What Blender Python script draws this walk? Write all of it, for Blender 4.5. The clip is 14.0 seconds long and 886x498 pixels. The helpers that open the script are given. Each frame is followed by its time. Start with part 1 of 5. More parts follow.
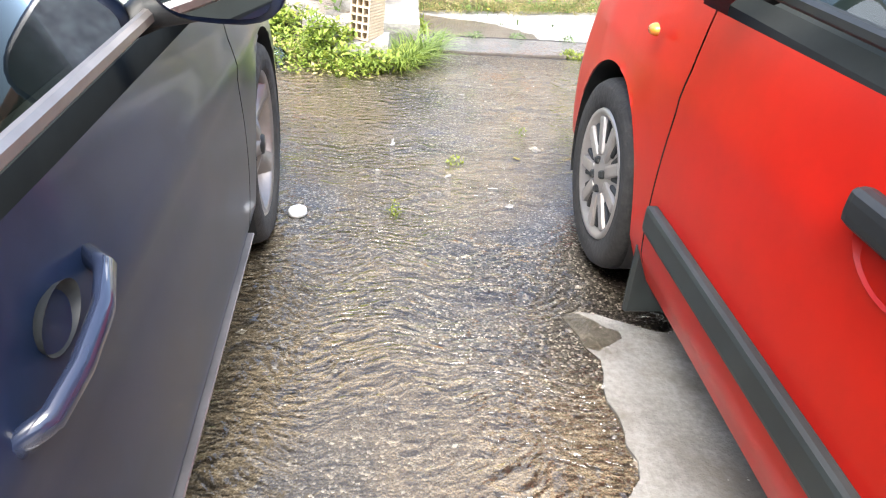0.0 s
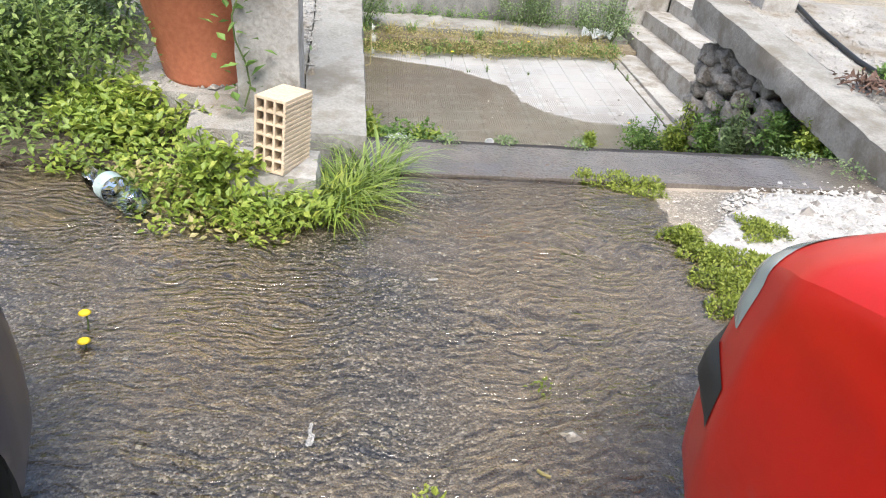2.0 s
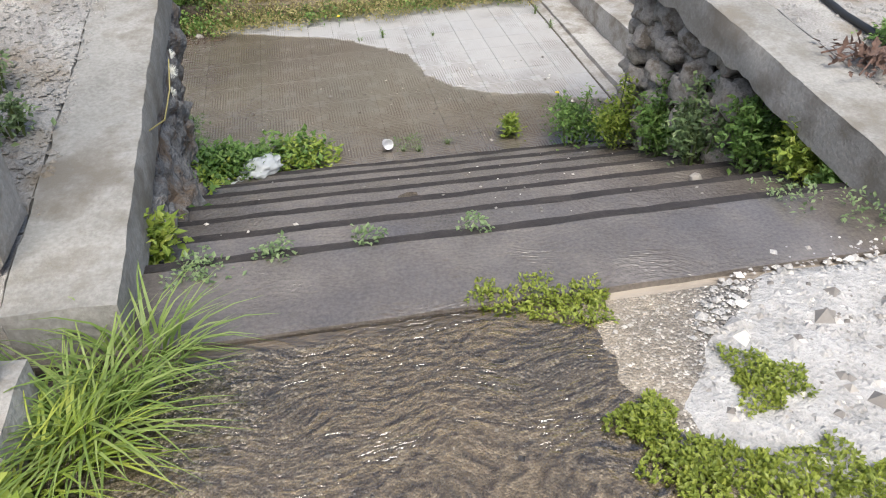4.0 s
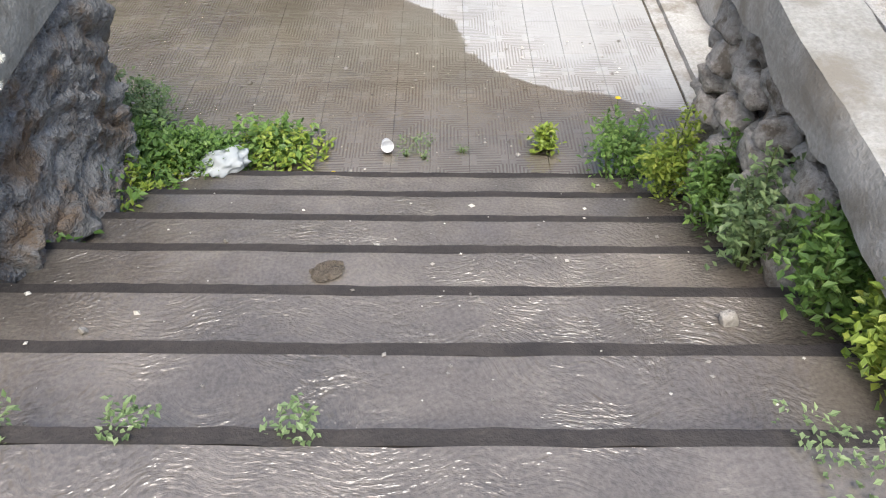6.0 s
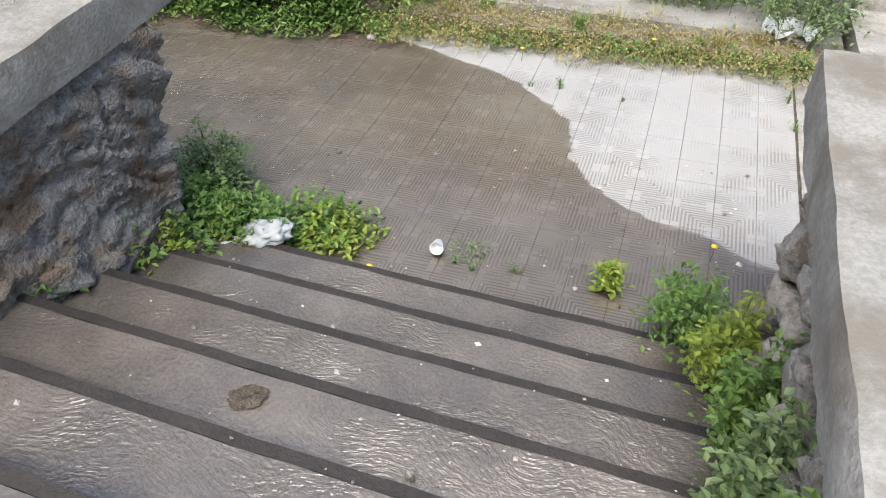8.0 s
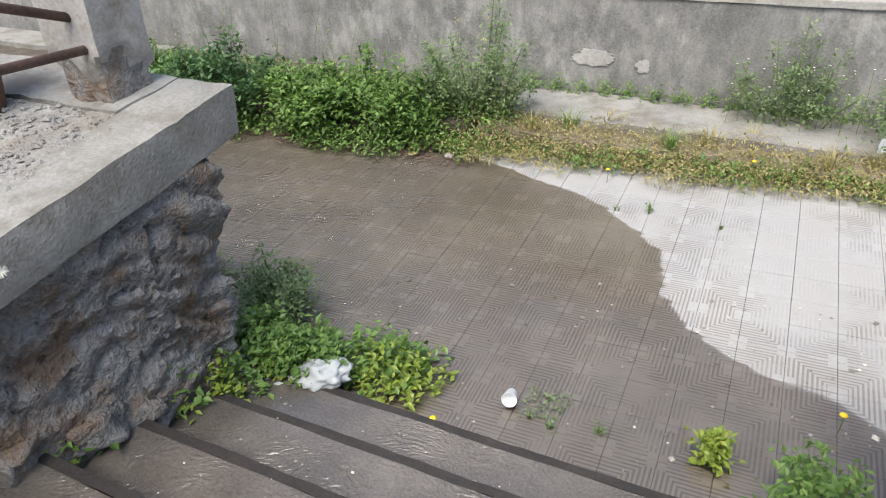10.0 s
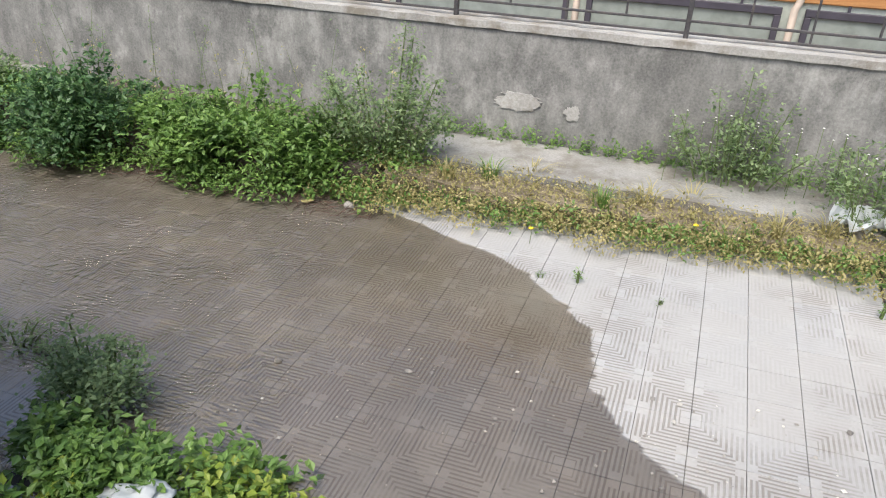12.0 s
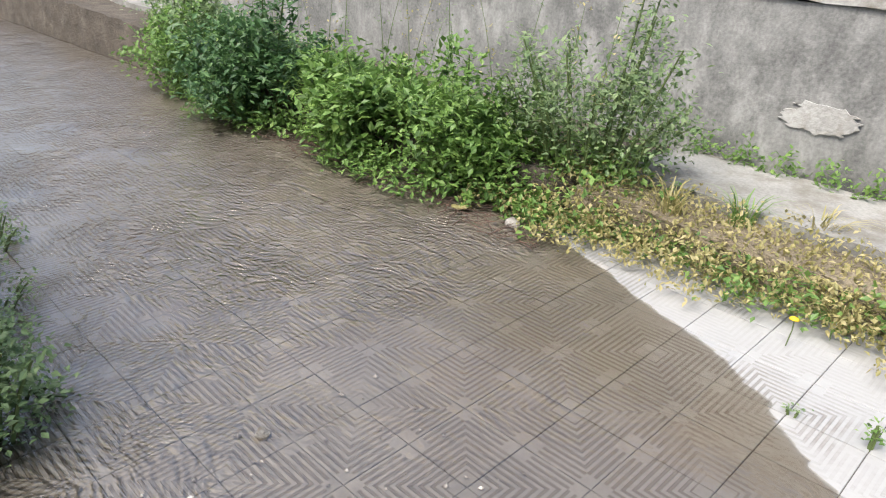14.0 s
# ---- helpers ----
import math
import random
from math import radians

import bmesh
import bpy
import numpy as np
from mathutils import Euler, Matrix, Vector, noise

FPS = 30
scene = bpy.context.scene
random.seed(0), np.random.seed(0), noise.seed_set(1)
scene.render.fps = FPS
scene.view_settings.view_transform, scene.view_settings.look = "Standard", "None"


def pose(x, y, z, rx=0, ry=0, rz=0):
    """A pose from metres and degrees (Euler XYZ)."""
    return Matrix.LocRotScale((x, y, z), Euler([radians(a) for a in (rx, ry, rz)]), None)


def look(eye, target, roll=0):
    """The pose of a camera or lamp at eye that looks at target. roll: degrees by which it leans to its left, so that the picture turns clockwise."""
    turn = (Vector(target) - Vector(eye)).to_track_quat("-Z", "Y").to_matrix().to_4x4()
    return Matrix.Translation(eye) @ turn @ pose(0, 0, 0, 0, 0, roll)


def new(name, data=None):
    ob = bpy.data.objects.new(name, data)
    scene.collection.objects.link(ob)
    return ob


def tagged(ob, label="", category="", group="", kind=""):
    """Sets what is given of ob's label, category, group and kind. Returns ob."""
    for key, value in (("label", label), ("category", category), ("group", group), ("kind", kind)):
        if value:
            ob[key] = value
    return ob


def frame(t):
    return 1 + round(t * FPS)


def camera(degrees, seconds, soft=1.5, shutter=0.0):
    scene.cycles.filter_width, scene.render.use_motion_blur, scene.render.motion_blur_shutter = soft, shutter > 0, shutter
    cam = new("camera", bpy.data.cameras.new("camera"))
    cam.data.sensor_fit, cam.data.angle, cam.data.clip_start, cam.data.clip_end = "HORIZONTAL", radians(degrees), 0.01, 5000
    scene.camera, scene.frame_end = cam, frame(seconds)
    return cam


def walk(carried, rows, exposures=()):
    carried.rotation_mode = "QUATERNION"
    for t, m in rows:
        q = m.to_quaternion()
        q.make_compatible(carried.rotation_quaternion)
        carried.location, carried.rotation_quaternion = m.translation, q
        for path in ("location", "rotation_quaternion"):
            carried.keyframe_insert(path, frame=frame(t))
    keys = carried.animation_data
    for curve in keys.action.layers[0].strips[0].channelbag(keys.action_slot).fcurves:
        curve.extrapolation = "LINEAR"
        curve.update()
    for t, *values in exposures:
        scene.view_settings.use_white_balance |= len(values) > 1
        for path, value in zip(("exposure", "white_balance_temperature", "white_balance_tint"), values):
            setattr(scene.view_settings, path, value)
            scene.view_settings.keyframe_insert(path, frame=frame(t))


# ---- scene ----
cam = camera(65.1, 14.0, soft=1.1)
PATH = [
    (0, (0.800, -0.083, 1.208), (0.901, 1.618, 0.160), 3.7),
    (0.5, (0.810, 0.391, 1.229), (0.903, 2.147, 0.276), 3.5),
    (1, (0.853, 0.824, 1.257), (0.924, 2.583, 0.308), 3.6),
    (1.5, (0.822, 1.235, 1.231), (0.905, 2.999, 0.293), 4.0),
    (2, (0.827, 1.567, 1.230), (1.056, 3.267, 0.202), 5.7),
    (2.5, (0.933, 1.842, 1.247), (1.155, 3.510, 0.165), 3.4),
    (2.7, (0.972, 1.998, 1.267), (1.284, 3.605, 0.117), 3.4),
    (3, (1.002, 2.173, 1.249), (1.407, 3.786, 0.138), 2.7),
    (3.5, (1.131, 2.495, 1.268), (1.568, 4.065, 0.108), -0.7),
    (3.7, (1.217, 2.627, 1.286), (1.615, 4.189, 0.103), -0.6),
    (5.8, (2.010, 3.714, 1.254), (2.124, 5.187, -0.093), 4.7),
    (6, (2.109, 3.796, 1.232), (2.127, 5.245, -0.146), 0.9),
    (6.5, (2.365, 3.941, 1.275), (2.206, 5.441, -0.037), 6.4),
    (7, (2.512, 4.126, 1.246), (2.262, 5.624, -0.054), 6.0),
    (7.2, (2.561, 4.204, 1.246), (2.287, 5.703, -0.050), 4.6),
    (9.3, (2.834, 4.528, 1.229), (2.019, 5.961, 0.097), -0.4),
    (9.5, (2.776, 4.589, 1.216), (1.995, 6.081, 0.137), 0.9),
    (10, (2.612, 4.749, 1.219), (1.846, 6.275, 0.177), -2.4),
    (10.5, (2.539, 4.863, 1.214), (1.788, 6.442, 0.243), 2.7),
    (11, (2.626, 5.077, 1.148), (1.893, 6.719, 0.273), -3.0),
    (11.5, (2.549, 5.240, 1.067), (2.042, 6.966, 0.192), 0.0),
    (12, (2.483, 5.483, 0.931), (1.877, 7.149, 0.004), 2.5),
    (12.5, (2.486, 5.755, 0.849), (1.035, 7.953, -0.426), 2.3),
    (13, (2.470, 6.085, 0.660), (1.470, 7.583, -0.210), 2.2),
    (13.5, (2.376, 6.462, 0.455), (1.298, 7.946, -0.341), 6.0),
    (14, (2.241, 6.873, 0.261), (0.991, 8.180, -0.592), 4.6),
]
walk(cam, [(t, look(eye, target, roll)) for t, eye, target, roll in PATH], [(0, 2.25, 6250, 8), (1.0, 1.77, 6250, 8), (2.0, 1.3, 6250, 8), (3.0, 1.02, 6250, 8), (3.7, 0.92, 6250, 8), (6.3, 1.22, 6250, 8), (9.3, 1.02, 6250, 8), (12.5, 1.0, 6250, 8), (14, 1.3, 6250, 8)])

# ---------- light ----------
world = bpy.data.worlds.new("world")
scene.world = world
world.use_nodes = True
wn, wl = world.node_tree.nodes, world.node_tree.links
sky = wn.new("ShaderNodeTexSky")
sky.sky_type, sky.sun_disc = "NISHITA", False
sky.sun_elevation, sky.sun_rotation = radians(58), radians(200)
sky.dust_density, sky.air_density = 5.0, 1.0
wl.new(sky.outputs[0], wn["Background"].inputs[0])
wn["Background"].inputs[1].default_value = 0.15
sun = new("sun", bpy.data.lights.new("sun", "SUN"))
sun.data.energy, sun.data.angle, sun.data.color = 1.5, radians(25), (1.0, 0.95, 0.86)
sun.rotation_euler = (radians(32), 0, radians(20))


# ---------- materials ----------
def nodes_of(name):
    m = bpy.data.materials.new(name)
    m.use_nodes = True
    nt = m.node_tree
    return m, nt, nt.nodes["Principled BSDF"]


def put(nt, kind, **kw):
    n = nt.nodes.new(kind)
    for k, v in kw.items():
        if k in n.inputs:
            n.inputs[k].default_value = v
    return n


def noise_node(nt, vec, scale, detail=5.0, rough=0.6):
    n = put(nt, "ShaderNodeTexNoise", Scale=scale, Detail=detail, Roughness=rough)
    nt.links.new(vec, n.inputs["Vector"])
    return n.outputs["Fac"]


def ramp(nt, fac, stops):
    r = nt.nodes.new("ShaderNodeValToRGB")
    e = r.color_ramp.elements
    while len(e) < len(stops):
        e.new(0.5)
    for el, (p, c) in zip(e, stops):
        el.position, el.color = p, (*c, 1)
    nt.links.new(fac, r.inputs["Fac"])
    return r.outputs["Color"]


def mixc(nt, fac, a, b, mode="MIX"):
    n = nt.nodes.new("ShaderNodeMix")
    n.data_type, n.blend_type = "RGBA", mode
    for sock, v in ((n.inputs["Factor"], fac), (n.inputs["A"], a), (n.inputs["B"], b)):
        if isinstance(v, (int, float)):
            sock.default_value = v
        elif isinstance(v, tuple):
            sock.default_value = (*v, 1)
        else:
            nt.links.new(v, sock)
    return n.outputs["Result"]


def math_node(nt, op, a, b=0.0):
    n = nt.nodes.new("ShaderNodeMath")
    n.operation = op
    for sock, v in zip(n.inputs, (a, b)):
        if isinstance(v, (int, float)):
            sock.default_value = v
        else:
            nt.links.new(v, sock)
    return n.outputs[0]


def bump(nt, bsdf, height, strength, dist=0.01, prev=None):
    b = put(nt, "ShaderNodeBump", Strength=strength, Distance=dist)
    nt.links.new(height, b.inputs["Height"])
    if prev is not None:
        nt.links.new(prev, b.inputs["Normal"])
    if bsdf is not None:
        nt.links.new(b.outputs[0], bsdf.inputs["Normal"])
    return b.outputs[0]


def coords(nt, world_space=False, stretch=None):
    if world_space:
        v = nt.nodes.new("ShaderNodeNewGeometry").outputs["Position"]
    else:
        v = nt.nodes.new("ShaderNodeTexCoord").outputs["Object"]
    if stretch:
        m = nt.nodes.new("ShaderNodeMapping")
        m.inputs["Scale"].default_value = stretch
        nt.links.new(v, m.inputs["Vector"])
        v = m.outputs[0]
    return v


def surface(name, dark, mid, light, scale, rough=0.8, grain=60.0, relief=0.4, metal=0.0, island=0.0, stretch=None, stain=None, stain_scale=2.0, dist=0.01, world_space=False):
    """A surface with stains at a large scale, grain at a small one, and relief."""
    m, nt, b = nodes_of(name)
    v = coords(nt, world_space, stretch)
    big, small = noise_node(nt, v, scale, 6), noise_node(nt, v, grain, 3)
    col = ramp(nt, big, [(0.3, dark), (0.5, mid), (0.72, light)])
    col = mixc(nt, 0.35, col, ramp(nt, small, [(0.35, dark), (0.65, light)]))
    if stain:
        s = ramp(nt, noise_node(nt, v, stain_scale, 8, 0.7), [(0.48, (0, 0, 0)), (0.62, (1, 1, 1))])
        col = mixc(nt, s, col, stain)
    if island:
        g = nt.nodes.new("ShaderNodeNewGeometry").outputs["Random Per Island"]
        col = mixc(nt, island, col, ramp(nt, g, [(0.0, dark), (0.5, mid), (1.0, light)]))
    nt.links.new(col, b.inputs["Base Color"])
    b.inputs["Roughness"].default_value, b.inputs["Metallic"].default_value = rough, metal
    bump(nt, b, small, relief, dist, bump(nt, None, big, relief, dist * 3))
    return m


def plain(name, col, rough=0.5, metal=0.0, coat=0.0, wear=0.12, gloss=0.5):
    m, nt, b = nodes_of(name)
    n = noise_node(nt, coords(nt), 7.0, 6)
    d = tuple(c * (1 - wear * 2) for c in col)
    nt.links.new(ramp(nt, n, [(0.35, d), (0.6, col)]), b.inputs["Base Color"])
    b.inputs["Roughness"].default_value, b.inputs["Metallic"].default_value, b.inputs["Coat Weight"].default_value = rough, metal, coat
    b.inputs["Coat Roughness"].default_value, b.inputs["Specular IOR Level"].default_value = 0.06, gloss
    return m


def asphalt_mat():
    m, nt, b = nodes_of("asphalt")
    v = coords(nt, True)
    big = noise_node(nt, v, 1.3, 6)
    vor = put(nt, "ShaderNodeTexVoronoi", Scale=150.0)
    nt.links.new(v, vor.inputs["Vector"])
    hue = nt.nodes.new("ShaderNodeSeparateColor")
    nt.links.new(vor.outputs["Color"], hue.inputs[0])
    stones = ramp(nt, hue.outputs[0], [(0.0, (0.055, 0.052, 0.048)), (0.5, (0.14, 0.13, 0.117)), (0.8, (0.26, 0.245, 0.22)), (0.93, (0.6, 0.57, 0.52))])
    mud = ramp(nt, noise_node(nt, v, 30.0, 6), [(0.3, (0.22, 0.18, 0.125)), (0.7, (0.42, 0.35, 0.255))])
    mask = ramp(nt, noise_node(nt, v, 0.9, 7, 0.62), [(0.39, (0, 0, 0)), (0.56, (1, 1, 1))])
    nt.links.new(mixc(nt, mixc(nt, 0.8, (0, 0, 0), mask), stones, mud), b.inputs["Base Color"])
    nt.links.new(ramp(nt, big, [(0.35, (0.35, 0.35, 0.35)), (0.65, (0.6, 0.6, 0.6))]), b.inputs["Roughness"])
    inv = math_node(nt, "SUBTRACT", 1.0, vor.outputs["Distance"])
    bump(nt, b, inv, 0.9, 0.006, bump(nt, None, big, 0.5, 0.02))
    return m


def water_mat(name, tint, ripple, stretch, strength, rough=0.03, ior=1.36, calm=None):
    """A thin muddy film: it tints what lies under it and mirrors the sky. calm: (x0, x1) between which the ripples die away."""
    m, nt, b = nodes_of(name)
    nt.nodes.remove(b)
    out = nt.nodes["Material Output"]
    v = coords(nt, True)
    # ripples run as short bowed crests across the flow
    drift = put(nt, "ShaderNodeTexNoise", Scale=2.4, Detail=2.0)
    nt.links.new(v, drift.inputs["Vector"])
    bow = nt.nodes.new("ShaderNodeVectorMath")
    bow.operation = "MULTIPLY_ADD"
    nt.links.new(drift.outputs["Color"], bow.inputs[0])
    bow.inputs[1].default_value = (0.32, 0.32, 0.0)
    nt.links.new(v, bow.inputs[2])
    mp = nt.nodes.new("ShaderNodeMapping")
    mp.inputs["Scale"].default_value = stretch
    nt.links.new(bow.outputs[0], mp.inputs["Vector"])
    rip = noise_node(nt, mp.outputs[0], ripple, 2, 0.5)
    gust = ramp(nt, noise_node(nt, v, 1.7, 3), [(0.36, (0.25, 0.25, 0.25)), (0.6, (1, 1, 1))])
    rip = math_node(nt, "MULTIPLY", rip, gust)
    if calm:
        sep = nt.nodes.new("ShaderNodeSeparateXYZ")
        nt.links.new(v, sep.inputs[0])
        fade = put(nt, "ShaderNodeMapRange")
        for k, val in zip(("From Min", "From Max", "To Min", "To Max"), (*calm, 1.0, 0.12)):
            fade.inputs[k].default_value = val
        nt.links.new(sep.outputs[0], fade.inputs["Value"])
        rip = math_node(nt, "MULTIPLY", rip, fade.outputs[0])
    mud = noise_node(nt, v, 2.2, 5)
    tr = nt.nodes.new("ShaderNodeBsdfTransparent")
    nt.links.new(ramp(nt, mud, [(0.3, tuple(c * 0.87 for c in tint)), (0.7, tint)]), tr.inputs[0])
    gl = put(nt, "ShaderNodeBsdfGlossy", Roughness=rough)
    nrm = bump(nt, None, rip, strength, 0.02)
    nt.links.new(nrm, gl.inputs["Normal"])
    fr = put(nt, "ShaderNodeFresnel", IOR=ior)
    nt.links.new(nrm, fr.inputs["Normal"])
    mx = nt.nodes.new("ShaderNodeMixShader")
    nt.links.new(fr.outputs[0], mx.inputs[0])
    nt.links.new(tr.outputs[0], mx.inputs[1])
    nt.links.new(gl.outputs[0], mx.inputs[2])
    nt.links.new(mx.outputs[0], out.inputs["Surface"])
    return m


def tile_mat():
    m, nt, b = nodes_of("paving_tile")
    v = coords(nt, True)
    oi = nt.nodes.new("ShaderNodeObjectInfo").outputs["Random"]
    sep = nt.nodes.new("ShaderNodeSeparateXYZ")
    nt.links.new(v, sep.inputs[0])
    # place across one tile, mirrored from tile to tile
    lx = math_node(nt, "SUBTRACT", math_node(nt, "PINGPONG", math_node(nt, "SUBTRACT", 24.54, sep.outputs[0]), 0.21), 0.105)
    ly = math_node(nt, "SUBTRACT", math_node(nt, "PINGPONG", math_node(nt, "SUBTRACT", sep.outputs[1], 6.60 - 21.0), 0.21), 0.105)
    ax = math_node(nt, "ABSOLUTE", lx)
    ay = math_node(nt, "ABSOLUTE", ly)
    # nested chevrons round the tile's diagonal
    lane = math_node(nt, "SINE", math_node(nt, "MULTIPLY", math_node(nt, "MAXIMUM", math_node(nt, "ADD", lx, 0.1), math_node(nt, "ADD", ly, 0.1)), 2 * math.pi / 0.0195))
    square = math_node(nt, "MULTIPLY", math_node(nt, "GREATER_THAN", ax, 0.066), math_node(nt, "GREATER_THAN", ay, 0.066))
    ridge = math_node(nt, "MAXIMUM", ramp(nt, math_node(nt, "ADD", math_node(nt, "MULTIPLY", lane, 0.5), 0.5), [(0.3, (0, 0, 0)), (0.5, (1, 1, 1))]), square)
    big = noise_node(nt, coords(nt, True), 1.6, 7)
    fine = noise_node(nt, coords(nt, True), 55, 4)
    base = ramp(nt, big, [(0.3, (0.26, 0.26, 0.258)), (0.7, (0.37, 0.37, 0.366))])
    base = mixc(nt, 0.25, base, ramp(nt, fine, [(0.3, (0.24, 0.235, 0.225)), (0.7, (0.42, 0.42, 0.41))]))
    base = mixc(nt, math_node(nt, "MULTIPLY", oi, 0.3), base, (0.33, 0.3, 0.26))
    # silt that fills the grooves here and there
    dry = math_node(nt, "SUBTRACT", math_node(nt, "ADD", math_node(nt, "MULTIPLY", sep.outputs[0], 0.56), math_node(nt, "MULTIPLY", sep.outputs[1], 0.83)), 8.0)
    dry = math_node(nt, "MULTIPLY", math_node(nt, "MINIMUM", math_node(nt, "MAXIMUM", math_node(nt, "MULTIPLY", dry, 4.0), 0.0), 1.0), 0.13)
    silt = ramp(nt, math_node(nt, "ADD", noise_node(nt, coords(nt, True), 2.7, 7, 0.65), dry), [(0.51, (0, 0, 0)), (0.65, (1, 1, 1))])
    ridge = math_node(nt, "MAXIMUM", ridge, math_node(nt, "MULTIPLY", silt, 0.85))
    base = mixc(nt, math_node(nt, "MULTIPLY", silt, 0.45), base, (0.32, 0.317, 0.305))
    base = mixc(nt, ramp(nt, ridge, [(0.0, (0.55, 0.55, 0.55)), (1.0, (0, 0, 0))]), base, (0.13, 0.11, 0.085))
    nt.links.new(base, b.inputs["Base Color"])
    b.inputs["Roughness"].default_value = 0.75
    bump(nt, b, ridge, 0.8, 0.004, bump(nt, None, fine, 0.3, 0.004))
    return m


def leaf_mat(name, a, b_, c):
    m, nt, b = nodes_of(name)
    g = nt.nodes.new("ShaderNodeNewGeometry").outputs["Random Per Island"]
    col = ramp(nt, g, [(0.0, a), (0.55, b_), (1.0, c)])
    col = mixc(nt, 0.3, col, ramp(nt, noise_node(nt, coords(nt), 5.0, 4), [(0.3, a), (0.7, c)]))
    nt.links.new(col, b.inputs["Base Color"])
    b.inputs["Roughness"].default_value = 0.5
    tl = nt.nodes.new("ShaderNodeBsdfTranslucent")
    nt.links.new(col, tl.inputs[0])
    mx = nt.nodes.new("ShaderNodeMixShader")
    mx.inputs[0].default_value = 0.35
    nt.links.new(b.outputs[0], mx.inputs[1])
    nt.links.new(tl.outputs[0], mx.inputs[2])
    nt.links.new(mx.outputs[0], nt.nodes["Material Output"].inputs["Surface"])
    return m


def glass_mat(name, tint=(0.5, 0.6, 0.58), ior=1.6):
    m, nt, b = nodes_of(name)
    nt.nodes.remove(b)
    tr, gl, fr, mx = (nt.nodes.new(k) for k in ("ShaderNodeBsdfTransparent", "ShaderNodeBsdfGlossy", "ShaderNodeFresnel", "ShaderNodeMixShader"))
    tr.inputs[0].default_value = (*tint, 1)
    gl.inputs["Roughness"].default_value, fr.inputs[0].default_value = 0.02, ior
    nt.links.new(fr.outputs[0], mx.inputs[0])
    nt.links.new(tr.outputs[0], mx.inputs[1])
    nt.links.new(gl.outputs[0], mx.inputs[2])
    nt.links.new(mx.outputs[0], nt.nodes["Material Output"].inputs["Surface"])
    return m


def streaked_plaster():
    m, nt, b = nodes_of("weathered_plaster")
    v = coords(nt, True)
    runs = noise_node(nt, coords(nt, True, (3.4, 3.4, 1.1)), 2.4, 8, 0.68)
    big = noise_node(nt, v, 0.9, 7, 0.65)
    blot = noise_node(nt, coords(nt, True, (1.0, 1.0, 0.75)), 4.6, 8, 0.72)
    fine = noise_node(nt, v, 60, 5)
    col = ramp(nt, big, [(0.34, (0.15, 0.147, 0.137)), (0.52, (0.24, 0.236, 0.223)), (0.7, (0.36, 0.354, 0.33))])
    col = mixc(nt, ramp(nt, runs, [(0.42, (0.5, 0.5, 0.5)), (0.58, (0, 0, 0))]), col, (0.085, 0.084, 0.08))
    col = mixc(nt, ramp(nt, blot, [(0.4, (0.75, 0.75, 0.75)), (0.55, (0, 0, 0))]), col, (0.06, 0.059, 0.057))
    col = mixc(nt, ramp(nt, blot, [(0.58, (0, 0, 0)), (0.74, (0.6, 0.6, 0.6))]), col, (0.46, 0.45, 0.42))
    col = mixc(nt, 0.22, col, ramp(nt, fine, [(0.3, (0.1, 0.1, 0.095)), (0.7, (0.46, 0.45, 0.42))]))
    nt.links.new(col, b.inputs["Base Color"])
    b.inputs["Roughness"].default_value = 0.9
    bump(nt, b, fine, 0.5, 0.006, bump(nt, None, big, 0.6, 0.03))
    return m


ASPHALT, TILE, PLASTER = asphalt_mat(), tile_mat(), streaked_plaster()
FILM = water_mat("muddy_water_film", (0.99, 0.935, 0.865), 42.0, (0.6, 1.0, 1.0), 1.0, ior=1.9, calm=(0.3, 1.7))
STREAM = water_mat("running_water", (0.96, 0.93, 0.87), 44.0, (0.45, 1.0, 1.0), 1.0, ior=1.75)
CONCRETE = surface("old_concrete", (0.15, 0.145, 0.13), (0.24, 0.235, 0.215), (0.34, 0.33, 0.305), 2.5, 0.9, 70, 0.5, stain=(0.16, 0.145, 0.12), stain_scale=3)
PALE = surface("pale_concrete", (0.2, 0.19, 0.175), (0.31, 0.3, 0.28), (0.42, 0.41, 0.385), 3.0, 0.9, 60, 0.4, stain=(0.19, 0.17, 0.14), stain_scale=4)


